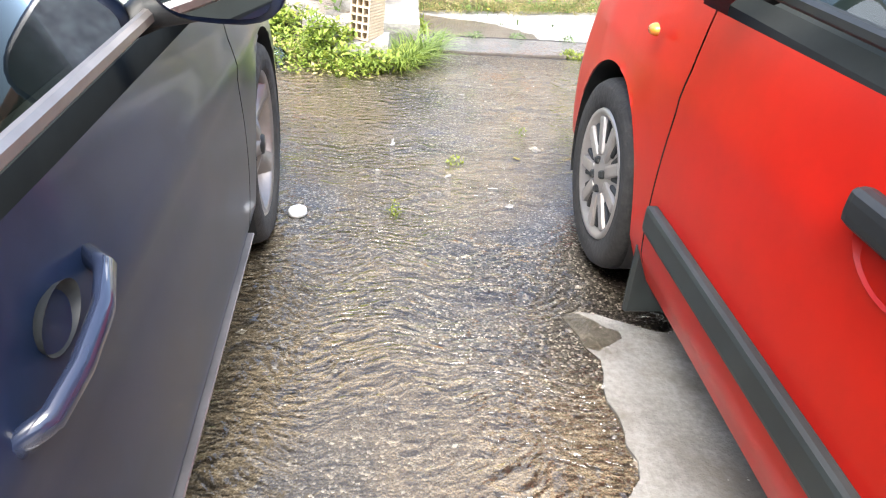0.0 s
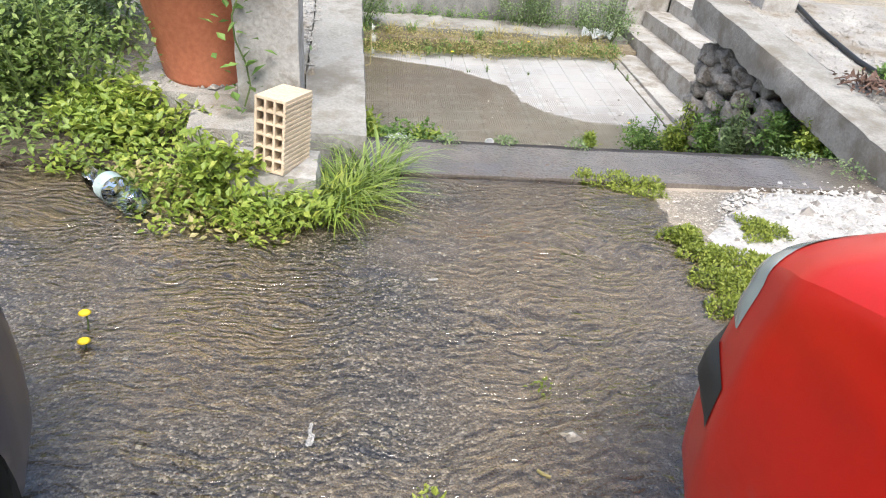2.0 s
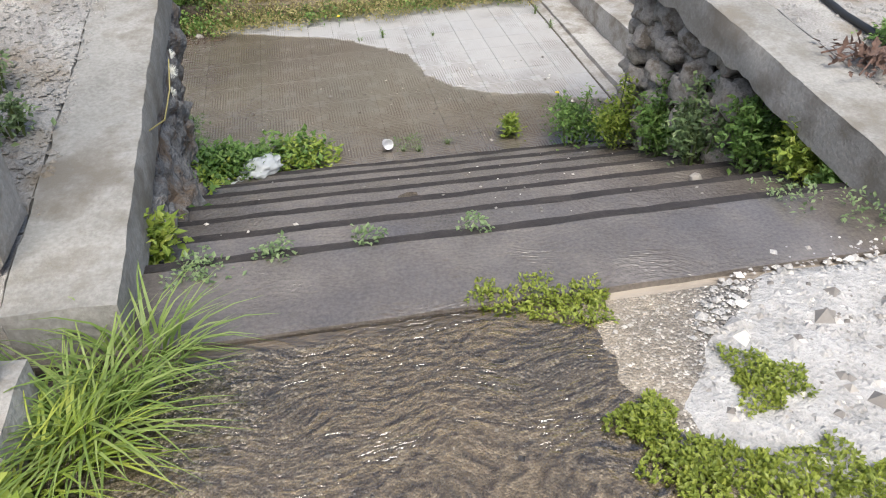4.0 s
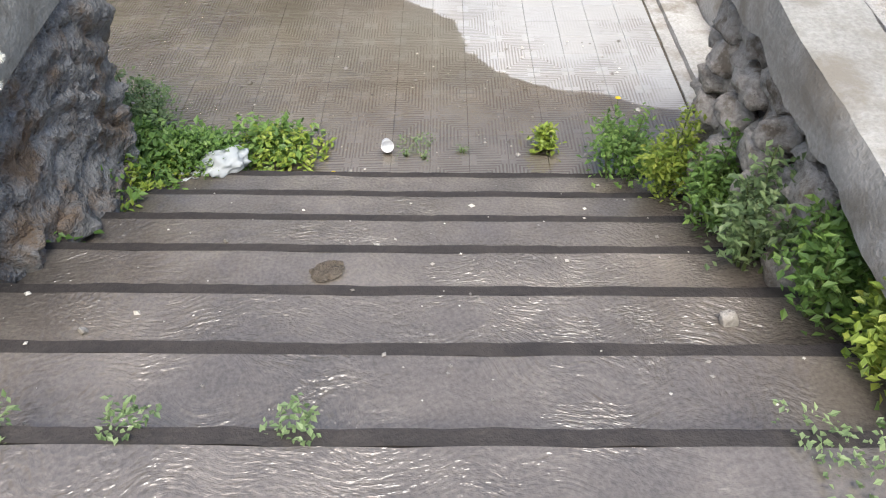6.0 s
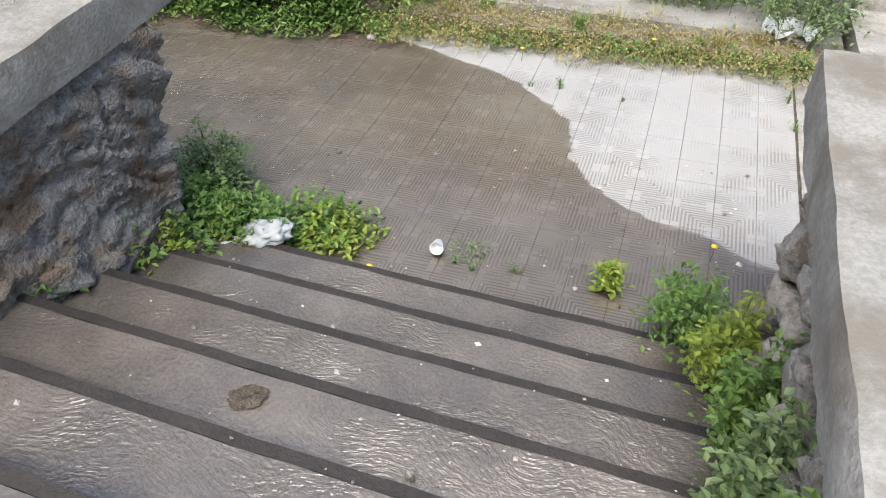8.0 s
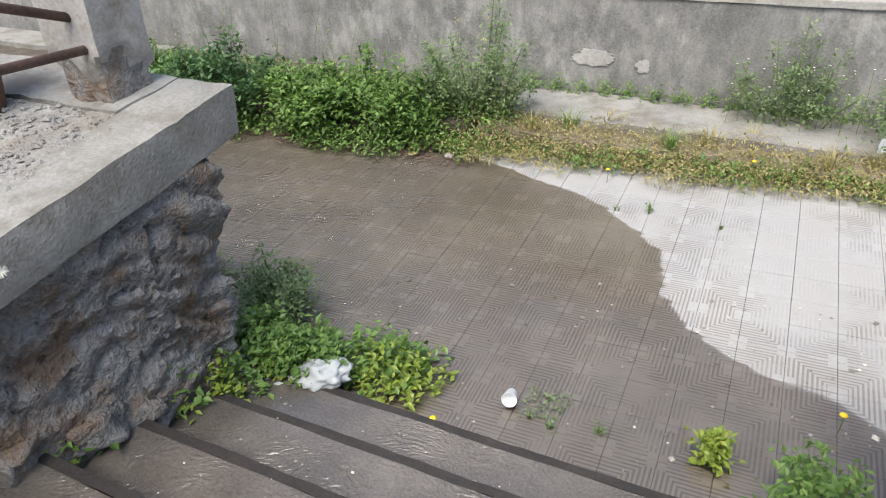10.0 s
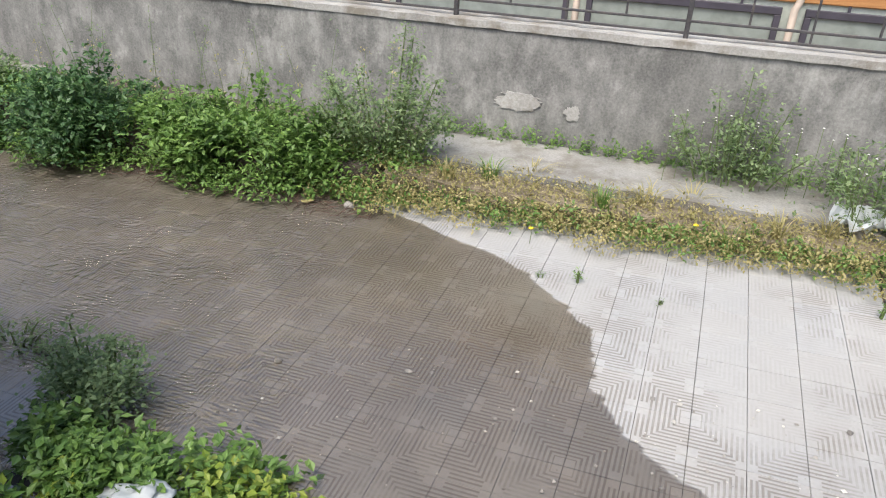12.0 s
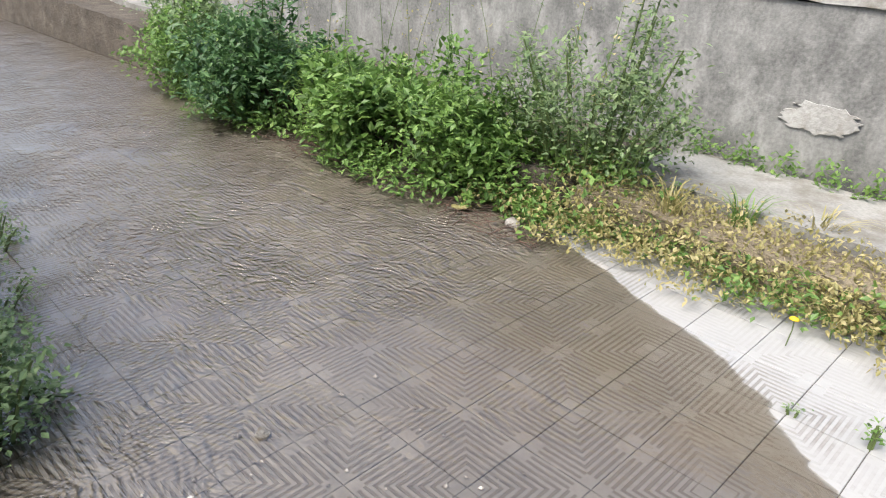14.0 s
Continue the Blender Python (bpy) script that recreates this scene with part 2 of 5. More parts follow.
def wet_step():
    """Concrete under a skin of running water."""
    m, nt, b = nodes_of("wet_step_concrete")
    v = coords(nt, True)
    big, small = noise_node(nt, v, 2.3, 7, 0.65), noise_node(nt, v, 85, 4)
    col = ramp(nt, big, [(0.32, (0.034, 0.027, 0.022)), (0.5, (0.08, 0.066, 0.054)), (0.7, (0.16, 0.137, 0.115))])
    col = mixc(nt, 0.3, col, ramp(nt, small, [(0.35, (0.08, 0.07, 0.06)), (0.65, (0.23, 0.2, 0.168))]))
    nt.links.new(col, b.inputs["Base Color"])
    b.inputs["Roughness"].default_value = 0.55
    b.inputs["Coat Weight"].default_value, b.inputs["Coat Roughness"].default_value, b.inputs["Coat IOR"].default_value = 1.0, 0.07, 1.62
    drift = put(nt, "ShaderNodeTexNoise", Scale=2.4, Detail=2.0)
    nt.links.new(v, drift.inputs["Vector"])
    bow = nt.nodes.new("ShaderNodeVectorMath")
    bow.operation = "MULTIPLY_ADD"
    nt.links.new(drift.outputs["Color"], bow.inputs[0])
    bow.inputs[1].default_value = (0.35, 0.35, 0.0)
    nt.links.new(v, bow.inputs[2])
    mp = nt.nodes.new("ShaderNodeMapping")
    mp.inputs["Scale"].default_value = (0.6, 1.0, 1.0)
    nt.links.new(bow.outputs[0], mp.inputs["Vector"])
    rip = noise_node(nt, mp.outputs[0], 66, 2, 0.5)
    rip = math_node(nt, "MULTIPLY", rip, ramp(nt, noise_node(nt, v, 1.5, 3), [(0.36, (0.2, 0.2, 0.2)), (0.6, (1, 1, 1))]))
    nt.links.new(bump(nt, None, rip, 1.0, 0.0135), b.inputs["Coat Normal"])
    bump(nt, b, small, 0.35, 0.008, bump(nt, None, rip, 0.4, 0.01))
    return m


APRON = surface("silty_apron_concrete", (0.13, 0.11, 0.085), (0.23, 0.195, 0.155), (0.4, 0.35, 0.28), 3.2, 0.8, 70, 0.4, stain=(0.34, 0.295, 0.235), stain_scale=2.2, stretch=(0.6, 2.2, 1))
APRON.node_tree.nodes["Principled BSDF"].inputs["Roughness"].default_value = 0.35
GRAVELTOP = surface("gravelly_concrete", (0.17, 0.16, 0.145), (0.32, 0.31, 0.29), (0.5, 0.49, 0.46), 6.0, 0.95, 120, 1.0, stain=(0.2, 0.17, 0.13), stain_scale=3)
STEP = wet_step()
# The dark reflection in the rounded wet step edge is put into this colour.
NOSING = surface("wet_nosing_dark_reflection", (0.012, 0.01, 0.009), (0.022, 0.018, 0.016), (0.04, 0.033, 0.028), 6, 0.7, 60, 0.4)
ROCK = surface("grey_rock", (0.085, 0.083, 0.082), (0.2, 0.195, 0.188), (0.35, 0.34, 0.325), 6.0, 0.9, 55, 1.0, stain=(0.17, 0.12, 0.08), stain_scale=4, dist=0.02)
PALEROCK = surface("pale_field_stone", (0.16, 0.148, 0.13), (0.28, 0.262, 0.235), (0.42, 0.4, 0.365), 9.0, 0.9, 60, 0.8, stain=(0.12, 0.1, 0.075), stain_scale=9)
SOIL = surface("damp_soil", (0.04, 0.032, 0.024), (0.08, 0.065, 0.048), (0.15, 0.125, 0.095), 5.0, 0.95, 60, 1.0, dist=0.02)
DRYSOIL = surface("dry_tan_soil", (0.13, 0.105, 0.07), (0.22, 0.18, 0.12), (0.33, 0.28, 0.2), 5.0, 0.95, 60, 1.0, dist=0.02)
DUST = surface("white_rubble_dust", (0.24, 0.235, 0.22), (0.38, 0.37, 0.35), (0.5, 0.49, 0.47), 9.0, 0.95, 70, 1.0)
PEBBLE = surface("pebbles", (0.12, 0.11, 0.1), (0.3, 0.28, 0.25), (0.66, 0.63, 0.57), 9.0, 0.7, 80, 0.3, island=0.9)
LEAF = leaf_mat("fresh_leaves", (0.06, 0.125, 0.025), (0.13, 0.24, 0.05), (0.24, 0.36, 0.09))
LEAFDARK = leaf_mat("dark_leaves", (0.03, 0.075, 0.028), (0.07, 0.15, 0.05), (0.13, 0.23, 0.075))
LEAFLIME = leaf_mat("lime_leaves", (0.12, 0.2, 0.025), (0.23, 0.32, 0.045), (0.38, 0.42, 0.08))
LEAFFRESH = leaf_mat("fresh_grass", (0.1, 0.17, 0.03), (0.19, 0.28, 0.06), (0.33, 0.4, 0.13))
LEAFMOSS = leaf_mat("moss_leaves", (0.11, 0.15, 0.02), (0.22, 0.28, 0.04), (0.36, 0.4, 0.07))
LEAFDRY = leaf_mat("dry_grass", (0.2, 0.2, 0.06), (0.36, 0.31, 0.12), (0.5, 0.43, 0.22))
LEAFGREY = leaf_mat("grey_green_leaves", (0.09, 0.15, 0.06), (0.17, 0.25, 0.1), (0.27, 0.34, 0.16))
STALK = plain("green_stalk", (0.1, 0.14, 0.04), 0.6)
YELLOW = plain("yellow_petals", (0.8, 0.58, 0.02), 0.6)
WHITEP = plain("white_petals", (0.75, 0.75, 0.68), 0.6)
TERRA = surface("terracotta", (0.28, 0.09, 0.045), (0.4, 0.13, 0.065), (0.5, 0.19, 0.1), 3.0, 0.7, 50, 0.2)
BROWNPOT = surface("brown_pot_clay", (0.07, 0.035, 0.025), (0.12, 0.06, 0.04), (0.18, 0.1, 0.07), 3.0, 0.7, 50, 0.2)
BRICK = surface("hollow_brick_clay", (0.4, 0.32, 0.22), (0.52, 0.42, 0.3), (0.62, 0.52, 0.39), 6, 0.9, 70, 0.3)
IRON = surface("painted_iron", (0.025, 0.025, 0.028), (0.045, 0.045, 0.05), (0.09, 0.075, 0.065), 9, 0.55, 60, 0.3)
RUST = surface("rusty_pipe", (0.05, 0.03, 0.022), (0.1, 0.06, 0.045), (0.17, 0.1, 0.07), 8, 0.8, 60, 0.4)
REDPAINT = plain("red_car_paint", (0.5, 0.011, 0.004), 0.35, 0.0, 0.12, 0.05, 0.25)
NAVYPAINT = plain("dark_blue_car_paint", (0.012, 0.02, 0.046), 0.3, 0.0, 0.25, 0.15, 0.3)
HANDLE = plain("polished_dark_paint", (0.02, 0.026, 0.05), 0.16, 0.0, 1.0, 0.05)
RUBBER = surface("tyre_rubber", (0.012, 0.012, 0.012), (0.022, 0.022, 0.021), (0.045, 0.043, 0.04), 6, 0.85, 60, 0.3)
BLACKPL = plain("black_plastic", (0.018, 0.02, 0.021), 0.5)
GREYPL = plain("grey_trim_plastic", (0.03, 0.038, 0.038), 0.5)
ALLOY = plain("dusty_alloy", (0.32, 0.29, 0.27), 0.42, 0.75)
SILVER = plain("silver_hubcap_paint", (0.42, 0.4, 0.38), 0.4, 0.55)
CHROME = plain("worn_chrome", (0.6, 0.6, 0.6), 0.25, 0.95)
MIRROR = plain("mirror_glass", (0.85, 0.87, 0.88), 0.03, 1.0, 0.0, 0.0)
GLASS = glass_mat("car_glass", (0.32, 0.42, 0.4))
DARKGLASS = glass_mat("tinted_car_glass", (0.1, 0.14, 0.13), 1.12)
LAMPGLASS = plain("milky_lamp_cover", (0.3, 0.34, 0.32), 0.15, 0.0, 0.6)
ORANGE = plain("orange_indicator", (0.75, 0.25, 0.03), 0.2, 0.0, 0.6)
CABIN = plain("dark_cabin_cloth", (0.03, 0.035, 0.035), 0.9)
PLASTIC = glass_mat("clear_bottle_plastic", (0.95, 0.97, 0.99), 1.4)
BLUEPL = glass_mat("blue_bottle_plastic", (0.8, 0.88, 0.98), 1.4)
GREENBAND = plain("green_label_band", (0.42, 0.52, 0.5), 0.5)
BAG = leaf_mat("thin_white_film", (0.5, 0.53, 0.54), (0.62, 0.65, 0.66), (0.75, 0.77, 0.78))
WHITE = plain("white_plastic", (0.78, 0.79, 0.8), 0.5)
FACADE = surface("grey_green_render", (0.3, 0.33, 0.29), (0.4, 0.43, 0.38), (0.48, 0.51, 0.46), 0.7, 0.8, 30, 0.1)
PANE = plain("dusty_window_glass", (0.22, 0.245, 0.225), 0.3, 0.0, 0.1)
FRAMEM = plain("dark_violet_frame", (0.05, 0.045, 0.06), 0.45)
WOOD = surface("brown_wood_shutter", (0.24, 0.1, 0.03), (0.36, 0.17, 0.055), (0.46, 0.24, 0.09), 2, 0.6, 30, 0.2, stretch=(1, 1, 14))
PIPEW = plain("pale_drainpipe", (0.5, 0.42, 0.35), 0.5)


# ---------- helpers ----------
def finish(name, verts, faces, mat, parent=None, label="", smooth=False):
    me = bpy.data.meshes.new(name)
    me.from_pydata([tuple(v) for v in verts], [], [tuple(f) for f in faces])
    me.materials.append(mat)
    if smooth:
        me.polygons.foreach_set("use_smooth", [True] * len(me.polygons))
    me.update()
    ob = new(name, me)
    if parent is not None:
        ob.parent = parent
    if label:
        tagged(ob, label)
    return ob


def part(name, bm, mat, parent=None, label="", smooth=False):
    me = bpy.data.meshes.new(name)
    bm.to_mesh(me)
    bm.free()
    me.materials.append(mat)
    if smooth:
        me.polygons.foreach_set("use_smooth", [True] * len(me.polygons))
    ob = new(name, me)
    if parent is not None:
        ob.parent = parent
    if label:
        tagged(ob, label)
    return ob


def thing(name, label, category, group="", at=(0, 0, 0), turn=(0, 0, 0), kind=""):
    ob = new(name)
    ob.matrix_basis = pose(*at, *turn)
    return tagged(ob, label, category, group, kind)


def box(a, b, bevel=0.0, seg=1, m=None):
    bm = bmesh.new()
    bmesh.ops.create_cube(bm, size=1)
    for v in bm.verts:
        v.co = Vector([a[i] + (v.co[i] + 0.5) * (b[i] - a[i]) for i in range(3)])
    if bevel:
        bmesh.ops.bevel(bm, geom=bm.edges[:], offset=bevel, segments=seg, affect="EDGES", profile=0.6)
    if m is not None:
        bmesh.ops.transform(bm, matrix=m, verts=bm.verts)
    return bm


def lathe(profile, n=40, axis="z"):
    """Turns a profile of (radius, height) round an axis."""
    vs, fs = [], []
    for i in range(n):
        a = 2 * math.pi * i / n
        for r, h in profile:
            p = (r * math.cos(a), r * math.sin(a), h)
            vs.append(p if axis == "z" else (h, p[0], p[1]))
    k = len(profile)
    for i in range(n):
        for j in range(k - 1):
            a, b = i * k + j, ((i + 1) % n) * k + j
            fs.append((a, b, b + 1, a + 1))
    return vs, fs


def tube(pts, r, n=6, taper=1.0):
    vs, fs = [], []
    pts = [Vector(p) for p in pts]
    for i, p in enumerate(pts):
        d = (pts[min(i + 1, len(pts) - 1)] - pts[max(i - 1, 0)]).normalized()
        u = d.orthogonal().normalized()
        w = d.cross(u)
        rr = r * (1 - (1 - taper) * i / max(1, len(pts) - 1))
        for k in range(n):
            a = 2 * math.pi * k / n
            vs.append(p + rr * (math.cos(a) * u + math.sin(a) * w))
    for i in range(len(pts) - 1):
        for k in range(n):
            a, b = i * n + k, i * n + (k + 1) % n
            fs.append((a, b, b + n, a + n))
    fs.append(tuple(range(n))[::-1])
    fs.append(tuple(range((len(pts) - 1) * n, len(pts) * n)))
    return vs, fs


def joined(*pairs):
    vs, fs = [], []
    for v, f in pairs:
        o = len(vs)
        vs += list(v)
        fs += [tuple(i + o for i in q) for q in f]
    return vs, fs


def rough_solid(name, a, b, mat, cell=0.06, amp=0.012, freq=9.0, parent=None, label="", shape=None, seed=0.0, chip=0.0):
    """A box with worn, uneven faces and edges; shape moves its points."""
    dims = [max(1, round((b[i] - a[i]) / cell)) for i in range(3)]
    idx, vs, fs = {}, [], []

    def vert(i, j, k):
        if (i, j, k) not in idx:
            idx[i, j, k] = len(vs)
            p = Vector((a[0] + (b[0] - a[0]) * i / dims[0], a[1] + (b[1] - a[1]) * j / dims[1], a[2] + (b[2] - a[2]) * k / dims[2]))
            edges = (i in (0, dims[0])) + (j in (0, dims[1])) + (k in (0, dims[2]))
            q = p * freq + Vector((seed, seed * 1.7, 3.1))
            n = noise.noise_vector(q) * amp + noise.noise_vector(q * 3.1) * amp * 0.4
            if edges >= 2:
                c = Vector([(a[t] + b[t]) / 2 for t in range(3)])
                n += (c - p).normalized() * (amp * 0.8 + chip * max(0.0, noise.noise(q * 0.6)))
            p = p + n
            vs.append(shape(p) if shape else p)
        return idx[i, j, k]

    for ax in range(3):
        u, w = (ax + 1) % 3, (ax + 2) % 3
        for side in (0, dims[ax]):
            for i in range(dims[u]):
                for j in range(dims[w]):
                    q = []
                    for di, dj in ((0, 0), (1, 0), (1, 1), (0, 1)):
                        c = [0, 0, 0]
                        c[ax], c[u], c[w] = side, i + di, j + dj
                        q.append(vert(*c))
                    fs.append(q if side else q[::-1])
    ob = finish(name, vs, fs, mat, parent, label, True)
    ob.data.set_sharp_from_angle(angle=radians(38))
    return ob


def blob(center, size, seed, mat, name, parent, amp=0.25, turn=0.0):
    """One uneven stone."""
    bm = bmesh.new()
    bmesh.ops.create_icosphere(bm, subdivisions=3, radius=1.0)
    off = Vector((seed * 3.7, seed * 1.3, seed * 2.1))
    for v in bm.verts:
        d = v.co.normalized()
        r = 1 + amp * noise.noise(d * 1.3 + off) + amp * 0.5 * noise.noise(d * 3 + off) + 0.1 * noise.noise(d * 7 + off) - 0.12 * abs(noise.noise(d * 2.2 - off))
        c = Vector([math.copysign(abs(d[i]) ** 0.6, d[i]) for i in range(3)]) * r
        v.co = Vector([c[i] * size[i] for i in range(3)])
    bmesh.ops.transform(bm, matrix=pose(*center, turn * 0.6, turn, turn * 1.4), verts=bm.verts)
    return part(name, bm, mat, parent, smooth=True)


def land(x, y):
    return 0.038 * x + 0.0436 * y - 1.357


# ---------- plants ----------
RNG = np.random.default_rng(7)


def leaf_cloud(pts, size, spread=0.4, flat=0.5, long=1.7):
    """Small folded leaves at the given points, as vertices and faces."""
    n = len(pts)
    pts = np.asarray(pts, float)
    yaw = RNG.uniform(0, 2 * np.pi, n)
    tilt = RNG.normal(0.2, spread, n)
    s = size * RNG.uniform(0.55, 1.35, n)
    d = np.stack([np.cos(yaw) * np.cos(tilt), np.sin(yaw) * np.cos(tilt), np.sin(tilt)], 1)
    side = np.stack([-np.sin(yaw), np.cos(yaw), RNG.normal(0, flat * 0.6, n)], 1)
    side /= np.linalg.norm(side, axis=1)[:, None]
    up = np.cross(d, side)
    L, W = (s * long)[:, None], (s * 0.5)[:, None]
    v = np.stack([pts, pts + d * L * 0.45 + side * W + up * s[:, None] * 0.18, pts + d * L, pts + d * L * 0.45 - side * W + up * s[:, None] * 0.18], 1).reshape(-1, 3)
    i = np.arange(n)[:, None] * 4
    f = np.concatenate([i + [0, 1, 2], i + [0, 2, 3]])
    return v.tolist(), f.tolist()


def blades(n, root, reach, height, width, lean=(0, 0)):
    """Arching grass blades from a spot."""
    vs, fs = [], []
    for _ in range(n):
        a = RNG.uniform(0, 2 * math.pi)
        r = root * math.sqrt(RNG.uniform())
        o = Vector((r * math.cos(a), r * math.sin(a), 0))
        b = a + RNG.normal(0, 0.5)
        h, d = height * RNG.uniform(0.5, 1.15), reach * RNG.uniform(0.3, 1.15)
        w = width * RNG.uniform(0.6, 1.3)
        side = Vector((-math.sin(b), math.cos(b), 0)) * w
        base = len(vs)
        for k in range(5):
            t = k / 4
            p = o + Vector((math.cos(b) + lean[0], math.sin(b) + lean[1], 0)) * d * t ** 1.5 + Vector((0, 0, h * (1.7 * t - 1.05 * t * t)))
            q = side * (1 - t) ** 0.7
            vs += [p - q, p + q]
        for k in range(4):
            fs.append((base + 2 * k, base + 2 * k + 1, base + 2 * k + 3, base + 2 * k + 2))
    return vs, fs


def bush(name, label, at, radius, height, mat, leaves, size, stalks=14, group="", category="bush", spread=0.5, spire=0.0):
    """A bush: stems that fork out from its foot, and leaves gathered round their ends."""
    ob = thing(name, label, category, group, at)
    sv, pts = [], []
    for _ in range(stalks):
        a, r = RNG.uniform(0, 2 * math.pi), math.sqrt(RNG.uniform()) * 0.95
        top = Vector((radius[0] * r * math.cos(a), radius[1] * r * math.sin(a), height * (1 - 0.45 * r * r) * RNG.uniform(0.7, 1.1)))
        if RNG.uniform() < spire:
            top.z *= 1.45
        foot = Vector((top.x * 0.45, top.y * 0.45, -0.02))
        mid = foot.lerp(top, 0.5) + Vector((0, 0, height * 0.1))
        sv.append(tube([foot, mid, top], 0.006 + 0.004 * height, 4, 0.4))
        for k in range(int(leaves * 2.0) // stalks):
            t = RNG.uniform(0.12, 1.0) ** 0.7
            c = foot.lerp(mid, t * 2) if t < 0.5 else mid.lerp(top, t * 2 - 1)
            w = (0.02 + 0.26 * min(radius)) * (1.15 - 0.75 * t)
            p = np.array(c) + RNG.normal(0, w, 3) * (1, 1, 0.7)
            if p[2] > 0.01:
                pts.append(p)
    v, f = joined(*sv)
    tagged(finish("stem", v, f, STALK, ob), kind="stuff")
    v, f = leaf_cloud(pts, size * 0.62, spread)
    tagged(finish("foliage", v, f, mat, ob), kind="stuff")
    return ob


def patch(name, label, spots, mat, count, size, height, spread=0.5, category="weeds"):
    """Low growth over uneven ground: spots are (x, y, z, radius, weight)."""
    pts = []
    w = np.array([s[4] for s in spots], float)
    for s, n in zip(spots, np.round(count * w / w.sum()).astype(int)):
        r = np.sqrt(RNG.uniform(0, 1, n))
        a = RNG.uniform(0, 2 * np.pi, n)
        rag = 1 + 0.35 * np.sin(a * 3 + s[0] * 9) + 0.2 * np.sin(a * 7 + s[1] * 5)
        x, y = s[0] + s[3] * rag * r * np.cos(a), s[1] + s[3] * rag * r * np.sin(a)
        z = s[2] + height * (1 - r ** 2 * 0.8) * RNG.uniform(0.05, 1.0, n)
        pts.append(np.stack([x, y, z], 1))
    v, f = leaf_cloud(np.concatenate(pts), size, spread)
    return tagged(finish(name, v, f, mat), label, category, kind="stuff")


# ---------- ground, stairs and landing ----------
def grid(xs, ys, height):
    vs = [(x, y, height(x, y)) for y in ys for x in xs]
    n = len(xs)
    fs = [(j * n + i, j * n + i + 1, (j + 1) * n + i + 1, (j + 1) * n + i) for j in range(len(ys) - 1) for i in range(n - 1)]
    return vs, fs


def asphalt_height(x, y):
    p = Vector((x, y, 0))
    z = 0.004 * noise.noise(p * 1.3) + 0.003 * noise.noise(p * 5.3) + 0.003 * noise.noise(p * 19) - 0.002
    return z - 0.03 * max(0.0, y - 3.9) + 0.012 * max(0, x - 1.9)


xs = np.concatenate([[-60, -20, -8, -4, -2], np.arange(-1, 3.31, 0.035), [3.6, 4.5, 6, 9, 20, 60]])
ys = np.concatenate([[-60, -20, -8, -4, -1.5], np.arange(-0.4, 4.16, 0.035)])
tagged(finish("ground", *grid(xs, ys, asphalt_height), ASPHALT, smooth=True), "worn wet grey asphalt with mud patches", "ground", kind="structure")
finish("ground_below", *grid([-300, -60, -12, 12, 60, 300], [4.2, 12, 60, 300], lambda x, y: -1.6 - 0.0 * x), SOIL)
tagged(bpy.data.objects["ground_below"], "bare brown soil below the street", "ground", kind="structure")

rough_solid("ground_apron", (0.80, 4.11, -0.3), (3.2, 4.56, -0.012), APRON, 0.05, 0.008, 5, shape=lambda p: Vector((p.x, p.y + (0.07 * noise.noise(Vector((p.x * 2.5, 1, 1))) + 0.03 * noise.noise(Vector((p.x * 9, 1, 1))) if p.y < 4.2 else 0.0), p.z)), label="worn concrete apron above the stairs")
tagged(bpy.data.objects["ground_apron"], category="ground", kind="structure")

stream = grid(np.arange(-0.6, 2.2, 0.07), np.arange(-0.4, 4.55, 0.07), lambda x, y: 0.0085 - 0.004 * max(0.0, y - 4.12) - 0.08 * min(1.0, max(0.0, 1.75 - y)) * max(0.0, x - 1.15) - 0.03 * max(0.0, y - 3.9) + 0.002 * noise.noise(Vector((x * 3, y * 3, 5))) - 0.05 * max(0.0, x - 1.85 - 0.25 * noise.noise(Vector((1, y * 1.5, 7)))))
tagged(finish("water_stream", *stream, STREAM, smooth=True), "shallow clear water running over asphalt", "water", kind="structure")

stairs = thing("stairs", "seven wet brown concrete steps, a dark reflection coloured into their worn edges", "stairs", kind="structure")
FIRST, TREAD, RISE = 6.60, 0.342, 0.153
for k in range(7):
    y1, z = FIRST - TREAD * k, -0.905 + RISE * k
    y0 = y1 - TREAD - 0.02
    step = rough_solid("step", (0.52, y0, z - 0.32), (3.3, y1 - 0.03, z), STEP, 0.09, 0.005, 4, stairs, seed=k)
    # dark-coloured strip draws the reflection along the wet edge
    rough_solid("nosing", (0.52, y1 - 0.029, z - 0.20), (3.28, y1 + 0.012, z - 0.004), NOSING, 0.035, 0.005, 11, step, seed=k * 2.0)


# ---------- left terrace with its parapet slab ----------
def left_top(y):
    return 0.153 + (y - 4.3) * 0.1055


def tilt_left(p):
    edge = 0.826 - (p.y - 4.3) * 0.029
    f = max(0.0, min(1.0, (p.x + 2.0) / 2.9))
    return Vector((p.x + (edge - 0.9) * f, p.y, p.z + left_top(p.y)))


slab_left = thing("terrace_slab", "sloping grey concrete slab with a thick broken edge", "slab", kind="structure")
rough_solid("slab_edge", (0.62, 4.22, -0.19), (0.9, 6.72, 0.0), CONCRETE, 0.05, 0.009, 7, slab_left, shape=tilt_left, chip=0.02)
rough_solid("slab_edge", (-7.0, 6.4, -0.19), (0.618, 6.72, 0.0), CONCRETE, 0.07, 0.008, 7, slab_left, shape=tilt_left, chip=0.02)
for x0, y0, y1 in ((0.16, 4.24, 4.548), (-0.14, 4.55, 5.398), (-0.45, 5.4, 6.395)):
    rough_solid("slab_top", (x0, y0, -0.16), (0.618, y1, -0.006), GRAVELTOP, 0.06, 0.008, 8, slab_left, shape=tilt_left)


